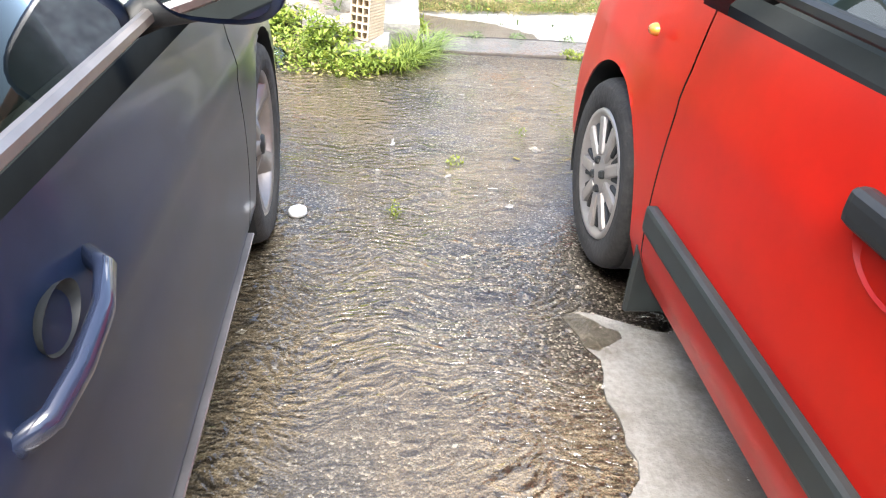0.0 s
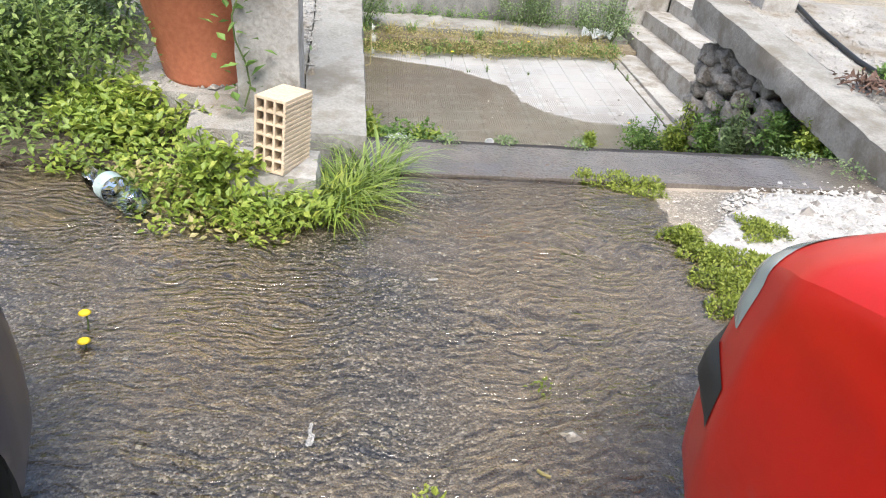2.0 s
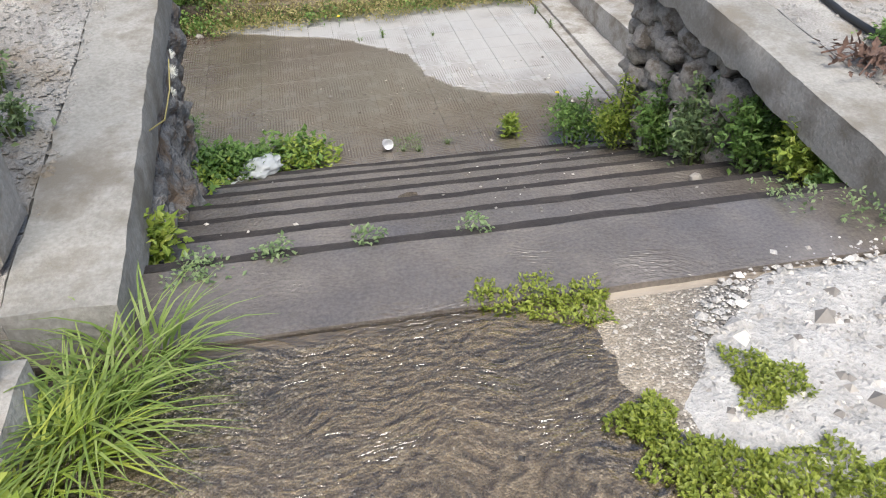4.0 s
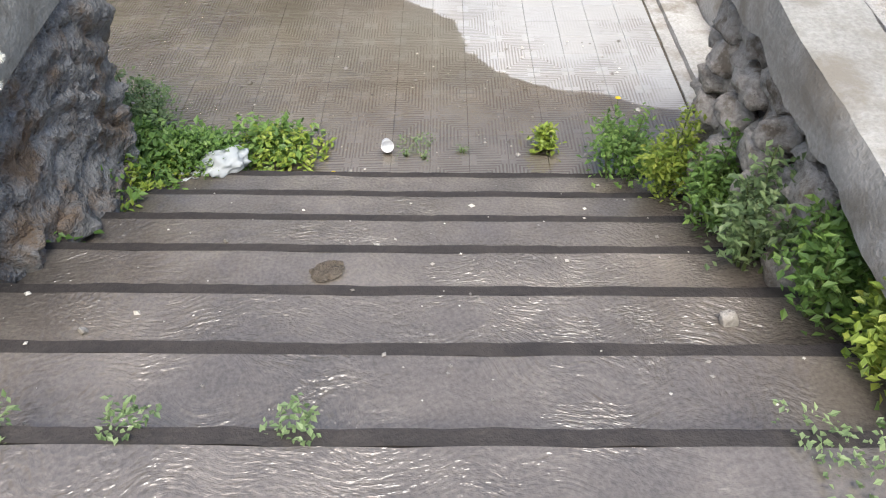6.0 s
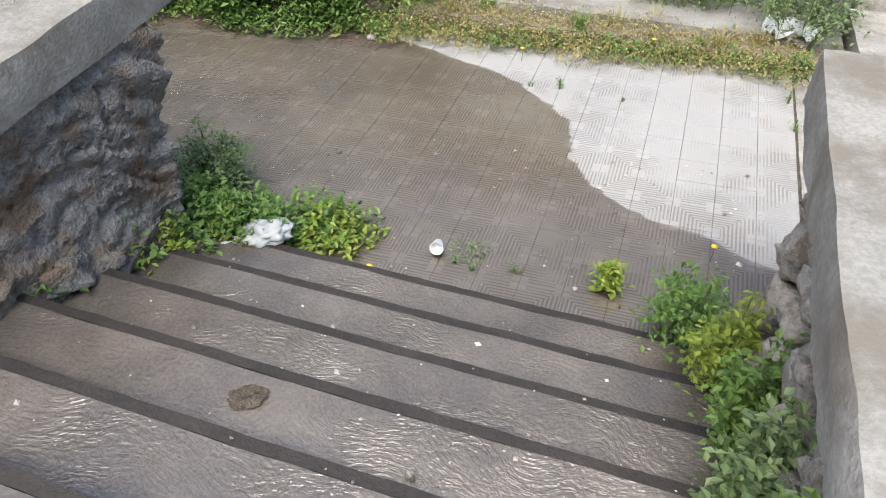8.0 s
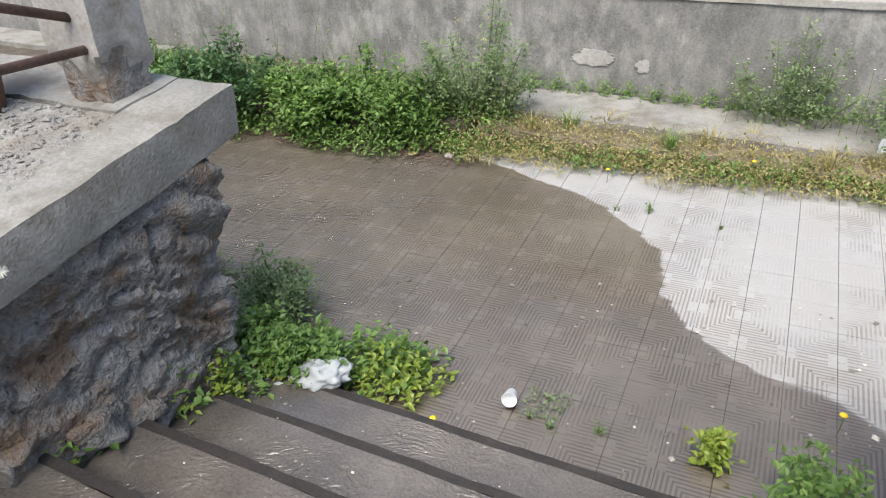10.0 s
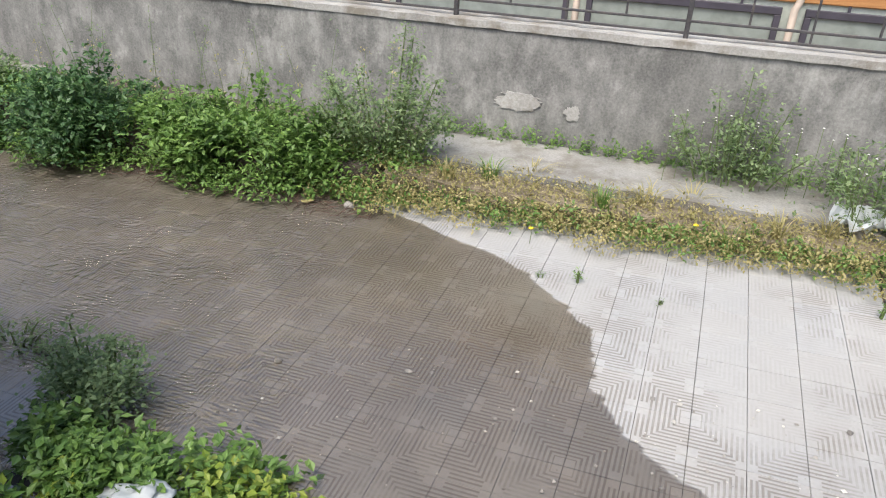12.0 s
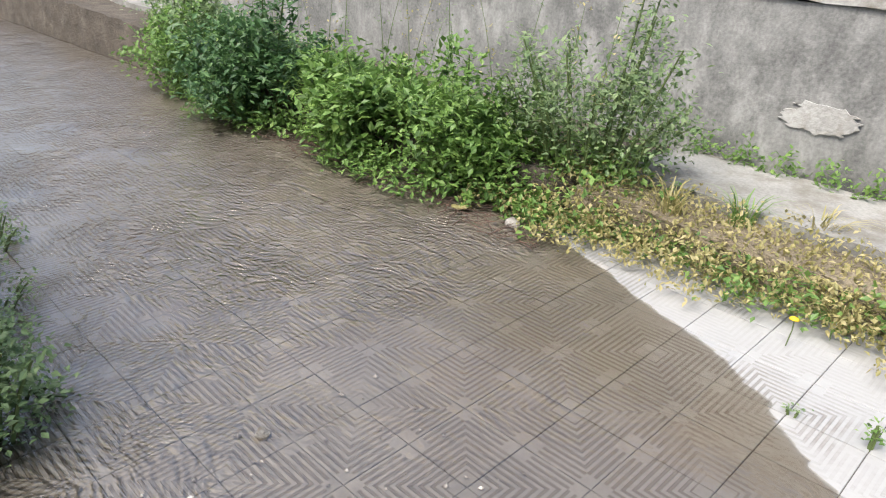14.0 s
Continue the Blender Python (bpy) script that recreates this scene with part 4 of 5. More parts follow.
    part("inner_shell", box((-W * 0.86, -L + 0.2, 0.31), (W * 0.86, -seam + 0.12, spec["belt"] - 0.06), 0.03), CABIN, ob)
    part("engine_bay", box((-W * 0.55, -seam + 0.13, 0.31), (W * 0.55, -0.35, 0.62), 0.03), BLACKPL, ob)
    for sgn in (1, -1):
        for wy in (-hub[0], -hub[0] - spec["base"]):
            vs, fs = [], []
            for k in range(25):
                a = math.pi * (-0.13 + 1.26 * k / 24)
                for x in (W * 0.975, W * 0.62):
                    vs.append((sgn * x, wy + (arch + 0.002) * math.cos(a), hub[1] + (arch + 0.002) * math.sin(a)))
            fs = [(2 * k, 2 * k + 1, 2 * k + 3, 2 * k + 2) for k in range(24)]
            finish("arch_liner", vs, fs, BLACKPL, ob, smooth=True)
            wheel(ob, (sgn * (W - spec["inset"]), wy, hub[1]), spec["tyre"], spec["rim"], sgn, spec["wheel"])
    # cabin above the belt line
    b, r = spec["belt"], spec["roof"]
    y0, y1, y2, y3 = -cowl, -cowl - 0.62, -L + 0.75, -L + 0.1
    wb, wr = W * 0.95, W * 0.7
    for sgn in (1, -1):
        part("belt_trim", box((sgn * wb - 0.018, y3, b - 0.012), (sgn * wb + 0.012, y0 - 0.12, b + 0.012), 0.006), spec["trim"], ob, "weathered trim strip")
        g = finish("side_window", [(sgn * wb, y0 - 0.25, b + 0.01), (sgn * wb, y2, b + 0.01), (sgn * wr, y2 - 0.05, r - 0.07), (sgn * wr, y1 - 0.02, r - 0.07)], [(0, 1, 2, 3)], spec["glass"], ob)
        g.visible_shadow = False
        v, f = joined(tube([(sgn * wb, y0 - 0.02, b - 0.01), (sgn * wr, y1, r - 0.03)], 0.035, 8), tube([(sgn * wb, y0 - 0.03, b), (sgn * wb, y0 - 0.28, b)], 0.025, 8), tube([(sgn * wb, -seam2, b), (sgn * wr, -seam2 + 0.02, r - 0.03)], 0.035, 8))
        finish("window_pillar", v, f, BLACKPL, ob, smooth=True)
    g = finish("windscreen", [(-wb, y0, b), (wb, y0, b), (wr, y1, r - 0.03), (-wr, y1, r - 0.03)], [(0, 1, 2, 3)], spec["glass"], ob)
    g.visible_shadow = False
    part("roof", box((-wr - 0.03, y2 - 0.2, r - 0.05), (wr + 0.03, y1, r), 0.03, 2), paint, ob)
    part("tailgate", box((-wb, y3, 0.3), (wb, y3 + 0.05, r - 0.1), 0.03), paint, ob)
    for x in (-0.36, 0.36):
        seat = part("seat", box((x - 0.24, -seam2 - 0.1, 0.5), (x + 0.24, -seam2 + 0.12, b + 0.22), 0.08, 3), CABIN, ob)
        part("headrest", box((x - 0.13, -seam2 - 0.1, b + 0.24), (x + 0.13, -seam2 + 0.0, b + 0.4), 0.05, 2), CABIN, seat)
    return ob, made, point


def side_mirror(ob, at, sgn, size, paint, turn):
    """A wing mirror: shell, glass, stalk. The glass looks back along the car."""
    shell = bmesh.new()
    bmesh.ops.create_uvsphere(shell, u_segments=20, v_segments=12, radius=1)
    for v in shell.verts:
        v.co = Vector((math.copysign(abs(v.co.x) ** 0.7, v.co.x) * size[0], math.copysign(abs(v.co.y) ** 0.8, v.co.y) * size[1] if v.co.y > 0 else v.co.y * 0.012, math.copysign(abs(v.co.z) ** 0.7, v.co.z) * size[2]))
    body = part("mirror_housing", shell, paint, ob, smooth=True)
    body.matrix_basis = pose(*at, 0, 0, turn)
    bm = bmesh.new()
    bmesh.ops.create_circle(bm, cap_ends=True, segments=28, radius=1)
    for v in bm.verts:
        v.co = Vector((math.copysign(abs(v.co.x) ** 0.6, v.co.x) * size[0] * 0.86, -0.014, math.copysign(abs(v.co.y) ** 0.6, v.co.y) * size[2] * 0.84))
    part("mirror_glass", bm, MIRROR, body)
    v, f = tube([(0, 0.02, -size[2] * 0.5), (-sgn * size[0] * 1.1, 0.03, -size[2] * 0.9), (-sgn * size[0] * 1.7, 0.03, -size[2] * 1.3)], 0.03, 8)
    finish("mirror_stalk", v, f, BLACKPL, body, smooth=True)


# red hatchback: its left flank faces the walk
red_spec = dict(paint=REDPAINT, half=0.80, length=3.65, hub=(0.90, 0.3), arch=0.345, near=-1, seam=1.36, door=1.12, glass=GLASS, plan=[0.2, 0.44, 0.67, 0.88, 0.96, 0.99, 1.0, 1.0, 0.99, 0.95, 0.85],
                hood=([0, 0.06, 0.2, 0.32, 0.5, 0.9, 1.3, 4], [0.5, 0.56, 0.665, 0.76, 0.845, 0.97, 1.05, 1.05]), shoulder=([0, 0.15, 0.3, 0.4, 0.8, 1.2, 4], [0.47, 0.55, 0.64, 0.69, 0.82, 0.9, 0.97]),
                curve=0.02, crease=0.004, crease_z=0.72, cowl=1.3, bumper_z=0.5, base=2.3, inset=0.10, tyre=0.295, rim=0.2, wheel="cap", belt=0.985, roof=1.5, trim=BLACKPL)
RED_AT = (2.13, 2.80, 0.0)
red_car, red_parts, red_point = car("red_car", "bright red parked hatchback with black door strip", red_spec, RED_AT, 2.5)


door = red_parts["door", -1]
part("rub_strip", box((-0.826, -2.48, 0.385), (-0.79, -1.39, 0.455), 0.012, 2), GREYPL, door, "dark grey rubbing strip")
wing = red_parts["wing", -1]
v, f = lathe([(0.0, 0.022), (0.018, 0.02), (0.026, 0.01), (0.028, 0.0)], 20, "x")
ind = finish("indicator", [(-p[0], p[1] * 1.25, p[2] * 0.85) for p in v], f, ORANGE, wing, "orange side indicator", True)
ind.location, ind.scale = (-0.80, -1.16, 0.81), (0.8, 0.66, 0.66)
bm = box((-0.83, -2.24, 0.765), (-0.79, -2.02, 0.825), 0.02, 3)
part("door_handle", bm, BLACKPL, door, "black pull handle")
v, f = lathe([(0.0, -0.03), (0.05, -0.025), (0.085, -0.006), (0.095, 0.004)], 28, "x")
cup = finish("handle_recess", [(-p[0] - 0.796, p[1] * 1.1 - 2.13, p[2] * 0.8 + 0.77) for p in v], [q[::-1] for q in f], REDPAINT, door, "", True)
v, f = lathe([(0.0, 0.012), (0.012, 0.012), (0.014, 0.0)], 16, "x")
finish("door_lock", [(-p[0] - 0.80, p[1] - 2.2, p[2] + 0.69) for p in v], f, CHROME, door, "small metal lock", True)
part("mud_flap", box((-0.79, -1.325, 0.08), (-0.6, -1.30, 0.3), 0.008), GREYPL, red_car, "dark rubber mud flap")


def on_nose(name, s0, s1, z0, z1, out, mat, parent, label):
    """A panel that follows the nose's left side between two heights."""
    vs, na, nb = [], 14, 9
    for s in np.linspace(s0, s1, na):
        for k, t in enumerate(np.linspace(0, 1, nb)):
            low, top = 0.19 + 0.1 * max(0.0, 1 - s / 0.25), float(np.interp(s, *red_spec["shoulder"]))
            z = z0(s) + (z1(s) - z0(s)) * t
            p = red_point(s, min(21.9, 22 * (z - low) / (top - low)), -1)
            rim = min(1.0, 4 * min(t, 1 - t, (s - s0) / (s1 - s0), (s1 - s) / (s1 - s0)) + 0.1)
            vs.append(p + Vector((-0.85, 0.5, 0.1)) * out * rim)
    return finish(name, vs, [(a * nb + k, a * nb + k + 1, a * nb + k + nb + 1, a * nb + k + nb) for a in range(na - 1) for k in range(nb - 1)], mat, parent, label, True)


on_nose("bumper_strip", 0.05, 0.42, lambda s: 0.43, lambda s: 0.515, 0.016, BLACKPL, red_parts["bumper", -1], "black bumper strip")
# the headlight wraps from the flank over the shoulder on to the bonnet's corner
lamp_v, lamp_n = [], 9
for a in range(18):
    u = a / 17
    j = 18 + 13.5 * u
    back = float(np.interp(u, [0, 0.25, 0.5, 0.75, 1], [0.35, 0.352, 0.338, 0.305, 0.28]))
    front = back - float(np.interp(u, [0, 0.1, 0.3, 1], [0.012, 0.09, 0.2, 0.24]))
    for k in range(lamp_n):
        t = k / (lamp_n - 1)
        rim = min(1.0, 5 * min(t, 1 - t, u, 1 - u) + 0.15)
        lamp_v.append(red_point(front + (back - front) * t, j, -1) + Vector((-0.55, 0.45, 0.7)) * 0.009 * rim)
finish("headlight", lamp_v, [(a * lamp_n + k, a * lamp_n + k + 1, (a + 1) * lamp_n + k + 1, (a + 1) * lamp_n + k) for a in range(17) for k in range(lamp_n - 1)], LAMPGLASS, red_car, "milky grey headlight cover", True)
side_mirror(red_car, (-0.94, -1.6, 1.07), -1, (0.085, 0.06, 0.062), BLACKPL, 8)

# dark hatchback: its right flank faces the walk
navy_spec = dict(paint=NAVYPAINT, half=0.87, length=4.2, hub=(0.86, 0.31), arch=0.355, near=1, seam=1.32, door=1.45, glass=DARKGLASS, plan=[0.46, 0.68, 0.82, 0.92, 0.965, 0.99, 1.0, 1.0, 0.99, 0.95, 0.85],
                 hood=([0, 0.06, 0.2, 0.5, 0.9, 1.3, 4], [0.56, 0.67, 0.785, 0.875, 0.95, 1.01, 1.03]), shoulder=([0, 0.15, 0.4, 0.8, 1.2, 4], [0.51, 0.62, 0.71, 0.785, 0.85, 0.917]),
                 curve=-0.02, crease=0.008, crease_z=0.71, cowl=1.35, bumper_z=0.48, base=2.55, inset=0.11, tyre=0.315, rim=0.225, wheel="alloy", belt=0.93, roof=1.44, trim=ALLOY)
navy_car, navy_parts, navy_point = car("dark_car", "dark blue parked hatchback, dusty, with five-spoke alloy wheels", navy_spec, (-0.562, 2.77, 0.0), 4.0)
door = navy_parts["door", 1]
v, f = tube([(0.85, -2.25, 0.768), (0.878, -2.28, 0.77), (0.892, -2.34, 0.762), (0.89, -2.41, 0.748), (0.878, -2.46, 0.735), (0.85, -2.49, 0.727)], 0.012, 10)
finish("door_handle", [(p[0], p[1], 0.748 + (p[2] - 0.748) * 1.25) for p in v], f, HANDLE, door, "glossy dark bow handle", True)
v, f = lathe([(0.0, -0.035), (0.02, -0.03), (0.036, -0.01), (0.04, 0.004)], 26, "x")
finish("handle_recess", [(p[0] * 0.6 + 0.858, p[1] * 1.2 - 2.36, p[2] * 0.85 + 0.77) for p in v], f, BLACKPL, door, "", True)
# bright strip draws the highlight that runs along the sill crease
part("crease_highlight", box((0.85, -2.7, 0.262), (0.869, -1.34, 0.268), 0.002), ALLOY, door, "thin bright strip painted as the highlight on the sill crease")
side_mirror(navy_car, (0.94, -1.84, 1.0), 1, (0.105, 0.09, 0.072), NAVYPAINT, -10)


# ---------- loose things ----------
def flower_pot(label, at, base, rim, height, mat):
    ob = thing("flower_pot", label, "flower pot", "", at)
    prof = [(0.0, 0.0), (base, 0.0), (base * 1.02, 0.02), (rim * 0.9, height - 0.1), (rim * 0.94, height - 0.085), (rim * 0.95, height - 0.07), (rim, height - 0.06), (rim * 1.02, height - 0.03), (rim, height), (rim * 0.93, height), (rim * 0.9, height - 0.03), (rim * 0.86, height - 0.05)]
    finish("pot_body", *lathe(prof, 48), mat, ob, smooth=True)
    finish("soil", *lathe([(0.0, height - 0.05), (rim * 0.88, height - 0.055)], 30), SOIL, ob)
    return ob


pot = flower_pot("large terracotta flower pot standing on the slab", (0.1, 4.8, left_top(4.8) - 0.03), 0.19, 0.30, 0.5, TERRA)
v, f = joined(*[tube([(0.05 * i - 0.1, 0.03 * (i % 3), 0.42), (0.07 * i - 0.13, 0.05 * (i % 3) - 0.03, 0.7), (0.1 * i - 0.18, 0.02, 0.95)], 0.012, 6, 0.5) for i in range(4)])
finish("woody_stem", v, f, RUST, pot, "bare brown stems")
flower_pot("dark brown clay pot beside the cracked pillar", (-0.14, 6.2, left_top(6.2) - 0.012), 0.17, 0.24, 0.42, BROWNPOT)

brick = thing("hollow_brick", "pale hollow clay brick standing on end", "brick", "", (0.52, 3.955, 0.13), (-4, 2, -24))
w, d, h = 0.12, 0.19, 0.27
nx, nz, wallt = 3, 6, 0.009
cw, ch = (w - wallt * (nx + 1)) / nx, (h - wallt * (nz + 1)) / nz
for i in range(nx + 1):
    x = -w / 2 + i * (cw + wallt)
    part("wall", box((x, -d / 2, 0), (x + wallt, d / 2, h), 0.001), BRICK, brick)
for k in range(nz + 1):
    z = k * (ch + wallt)
    part("shelf", box((-w / 2 + 0.0005, -d / 2 + 0.001, z + 0.0003), (w / 2 - 0.0005, d / 2 - 0.001, z + wallt - 0.0003)), BRICK, brick)
for k in range(15):
    part("rib", box((w / 2 - 0.001, -d / 2, 0.012 + k * 0.017), (w / 2 + 0.003, d / 2, 0.02 + k * 0.017)), BRICK, brick)
part("web", box((-w / 2 + 0.002, 0.06, 0.004), (w / 2 - 0.002, 0.066, h - 0.004)), BRICK, brick)

bottle = thing("plastic_bottle", "crumpled clear plastic bottle lying on wet ground", "bottle", "", (-0.06, 3.865, 0.05), (0, 90, 134.5))
prof = [(0.0, -0.17), (0.034, -0.168), (0.043, -0.155), (0.045, -0.1), (0.041, -0.09), (0.045, -0.08), (0.045, -0.03), (0.04, -0.01), (0.044, 0.01), (0.044, 0.08), (0.03, 0.13), (0.014, 0.155), (0.013, 0.175)]
v, f = lathe(prof, 28)
v = [(x * (1 + 0.18 * math.sin(z * 45 + 1)), y * (1 - 0.15 * math.sin(z * 38)), z) for x, y, z in v]
g = finish("bottle_body", v, f, PLASTIC, bottle, smooth=True)
g.visible_shadow = False
bottle.scale = (1.2, 1.2, 1.1)
finish("label_band", *lathe([(0.043, -0.02), (0.0445, 0.03)], 28), GREENBAND, bottle, "torn pale band", True)
finish("bottle_base", *lathe([(0.0, -0.166), (0.032, -0.164), (0.04, -0.152), (0.042, -0.12)], 24), BLUEPL, bottle, "blue tinted base", True)

v, f = lathe([(0.0, 0.026), (0.034, 0.026), (0.037, 0.022), (0.039, 0.0), (0.036, 0.0)], 30)
ob = tagged(finish("bottle_cap", v, f, WHITE, smooth=True), "round white plastic lid on the wet asphalt", "lid")
ob.matrix_basis = pose(0.41, 2.07, 0.006, 4, -3, 20)
ob.scale = (0.85, 0.72, 0.9)
cup_v, cup_f = lathe([(0.0, 0.0), (0.028, 0.0), (0.03, 0.004), (0.041, 0.082), (0.043, 0.084), (0.0415, 0.086), (0.0395, 0.082), (0.028, 0.006), (0.0, 0.006)], 30)
ob = tagged(finish("paper_cup", cup_v, cup_f, WHITE, smooth=True), "empty white plastic cup lying on its side", "cup")
ob.matrix_basis = pose(1.83, 6.93, land(1.83, 6.93) + 0.035, 74, 0, 10)
ob.scale = (0.82, 0.82, 0.82)
bm = bmesh.new()
bmesh.ops.create_icosphere(bm, subdivisions=4, radius=1)
for v in bm.verts:
    c = v.co.copy()
    r = 1 + 0.35 * noise.noise(c * 2.2) + 0.28 * abs(noise.noise(c * 5.0)) + 0.15 * noise.noise(c * 11)
    v.co = Vector((c.x * 0.115 * r, c.y * 0.075 * r, max(-0.04, c.z * 0.06 * r)))
bag = part("plastic_bag", bm, BAG, smooth=True)
bag.matrix_basis = pose(1.03, 6.64, -0.885, 8, -6, 25)
tagged(bag, "crumpled white plastic bag among weeds", "plastic bag")

# small litter and stones
for i, (x, y, z, l, mat, lab) in enumerate(((1.12, 2.32, 0.006, 0.035, DUST, "short white cigarette end on asphalt"), (0.95, 2.42, 0.006, 0.03, DUST, "short white cigarette end on asphalt"), (0.72, 2.75, 0.006, 0.04, DUST, "flat pale chip of wood on asphalt"), (1.25, 2.62, 0.006, 0.03, LEAFDRY, "pale yellow scrap on asphalt"), (1.05, 3.4, 0.006, 0.028, DUST, "short white cigarette end on asphalt"))):
    v, f = tube([(-l * 0.55, 0, 0), (0, 0.004, 0.001), (l * 0.55, 0, 0)], 0.005, 6)
    o = tagged(finish("litter", v, f, mat), lab, "litter", "litter on the asphalt")
    o.matrix_basis = pose(x, y, z, 0, 0, 47 * i)


def stones(name, label, n, place, size, mat):
    """Many small stones in one mesh."""
    vs, fs = [], []
    shape = np.array([(1, 0, 0), (0, 1, 0), (-1, 0, 0), (0, -1, 0), (0.1, 0.1, 0.7), (0, 0, -0.5)])
    tri = [(0, 1, 4), (1, 2, 4), (2, 3, 4), (3, 0, 4), (1, 0, 5), (2, 1, 5), (3, 2, 5), (0, 3, 5)]
    for _ in range(n):
        x, y, z = place()
        s = size * RNG.lognormal(0, 0.5)
        a = RNG.uniform(0, 6.28)
        k = shape * (s * RNG.uniform(0.7, 1.3), s * RNG.uniform(0.7, 1.3), s)
        c, q = math.cos(a), math.sin(a)
        o = len(vs)
        vs += [(x + p[0] * c - p[1] * q, y + p[0] * q + p[1] * c, z + p[2]) for p in k]
        fs += [tuple(i + o for i in t) for t in tri]
    return tagged(finish(name, vs, fs, mat), label, "gravel", kind="stuff")


def on_asphalt():
    x, y = RNG.uniform(-0.2, 2.6), RNG.uniform(0.2, 4.1)
    return x, y, asphalt_height(x, y) + 0.002


def on_dust():
    a, r = RNG.uniform(0, 6.28), math.sqrt(RNG.uniform())
    x, y = 2.95 + 0.75 * r * math.cos(a), 3.75 + 0.55 * r * math.sin(a)
    return x, y, asphalt_height(x, y) + 0.006


def on_slab():
    y = RNG.uniform(4.6, 6.38)
    x = RNG.uniform(-0.4 if y > 5.4 else -0.1, 0.58)
    return x, y, left_top(y) - 0.002


def on_right_slab():
    x, y = RNG.uniform(3.45, 5.2), RNG.uniform(4.1, 6.5)
    return x, y, right_low(y) + 0.172


def on_landing():
    x, y = RNG.uniform(0.9, 3.3), RNG.uniform(6.7, 8.0)
    return x, y, land(x, y) + 0.004


stones("gravel_asphalt", "scattered small pale stones on wet asphalt", 6500, on_asphalt, 0.0036, PEBBLE)
stones("gravel_dust", "coarse white rubble and stone chips", 2600, on_dust, 0.007, DUST)
stones("gravel_dust", "dark grey stone chips lying in white rubble", 900, on_dust, 0.009, PEBBLE)
stones("gravel_terrace", "loose grey gravel on the terrace slab", 2200, on_slab, 0.007, GRAVELTOP)
stones("gravel_terrace", "loose grey gravel on the terrace slab", 2600, on_right_slab, 0.009, GRAVELTOP)
stones("gravel_landing", "small stones and grit on the wet landing", 420, on_landing, 0.005, PEBBLE)
v, f = [], []
ring = [(2.95 + (0.8 + 0.16 * noise.noise(Vector((a, 1, 1))) + 0.08 * noise.noise(Vector((a * 4, 1, 1)))) * math.cos(a), 3.72 + (0.5 + 0.13 * noise.noise(Vector((a * 1.5, 5, 1)))) * math.sin(a)) for a in np.linspace(0, 2 * math.pi, 60)[:-1]]
v = [(x, y, asphalt_height(x, y) - 0.004) for x, y in ring]
for t in (0.9, 0.6, 0.3):
    v += [(2.95 + (x - 2.95) * t, 3.72 + (y - 3.72) * t, asphalt_height(2.95 + (x - 2.95) * t, 3.72 + (y - 3.72) * t) + 0.008 + 0.004 * noise.noise(Vector((x * 9, y * 9, t * 5)))) for x, y in ring]
n = len(ring)
f = [(k * n + i, k * n + (i + 1) % n, (k + 1) * n + (i + 1) % n, (k + 1) * n + i) for k in range(3) for i in range(n)] + [tuple(range(3 * n, 4 * n))]
tagged(finish("rubble_heap", v, f, DUST, smooth=True), "low spread of white rubble dust on asphalt", "rubble", kind="structure")
rough_solid("broken_slab", (1.3, 0.2, -0.05), (3.2, 1.5, 0.006), CONCRETE, 0.05, 0.01, 5, shape=lambda p: p + Vector((0.16 * noise.noise(Vector((p.y * 2.3, 1, 4))) + 0.05 * noise.noise(Vector((p.y * 9, 2, 4))), 0.08 * noise.noise(Vector((p.x * 4, 3, 4))), 0)), label="patch of bare concrete in the asphalt")
tagged(bpy.data.objects["broken_slab"], category="ground", kind="structure")
rough_solid("broken_slab", (2.1, 2.85, -0.05), (2.75, 3.35, 0.03), PALE, 0.06, 0.012, 6, label="cracked pale concrete piece at the asphalt's edge", seed=3)
tagged(bpy.data.objects["broken_slab.001"], category="ground", kind="structure")


# ---------- plants ----------
for i, (x, y, rx, ry, h, mat, n, size, lab) in enumerate((
        (-2.95, 9.34, 0.6, 0.42, 0.45, LEAF, 1900, 0.045, "yellow-green leafy weeds beside muddy water"),
        (-1.85, 9.28, 0.62, 0.45, 0.6, LEAFDARK, 3000, 0.05, "dense dark green bush at the water's edge"),
        (-0.72, 9.36, 0.58, 0.42, 0.56, LEAF, 2600, 0.055, "bright green broad-leaved nettles by the wall"),
        (-0.02, 9.38, 0.4, 0.35, 0.42, LEAF, 1500, 0.045, "green and yellow weeds by the far wall"),
        (0.55, 9.55, 0.55, 0.32, 0.62, LEAFGREY, 2300, 0.03, "feathery grey-green weeds by the far wall"),
        (-3.5, 9.55, 0.7, 0.45, 0.35, LEAFGREY, 1500, 0.04, "grey-green weeds along the far wall"),
        (2.75, 10.05, 0.5, 0.22, 0.5, LEAFGREY, 1100, 0.03, "thin flowering weeds on the ledge"),
        (3.55, 9.75, 0.4, 0.4, 0.5, LEAFGREY, 1100, 0.032, "thin flowering weeds on the ledge"))):
    bush("bush", lab, (x, y, land(x, 9.2) + 0.03 if y < 9.4 else -0.76), (rx, ry), h, mat, n, size, 18 + 4 * (i % 3), "weeds along the far wall", spire=0.35)
patch("weeds_ledge", "dry yellow and green grass along the ledge", [(x, 9.28 + 0.05 * math.sin(x * 5), land(x, 9.3) + 0.02, 0.2, 1) for x in np.arange(0.3, 3.6, 0.16)] + [(x, 9.52, -0.74, 0.12, 0.3) for x in np.arange(0.5, 3.7, 0.2)] + [(x, 9.42, -0.8, 0.17, 1) for x in np.arange(0.6, 3.7, 0.2)], LEAFDRY, 19000, 0.013, 0.13, 0.8)
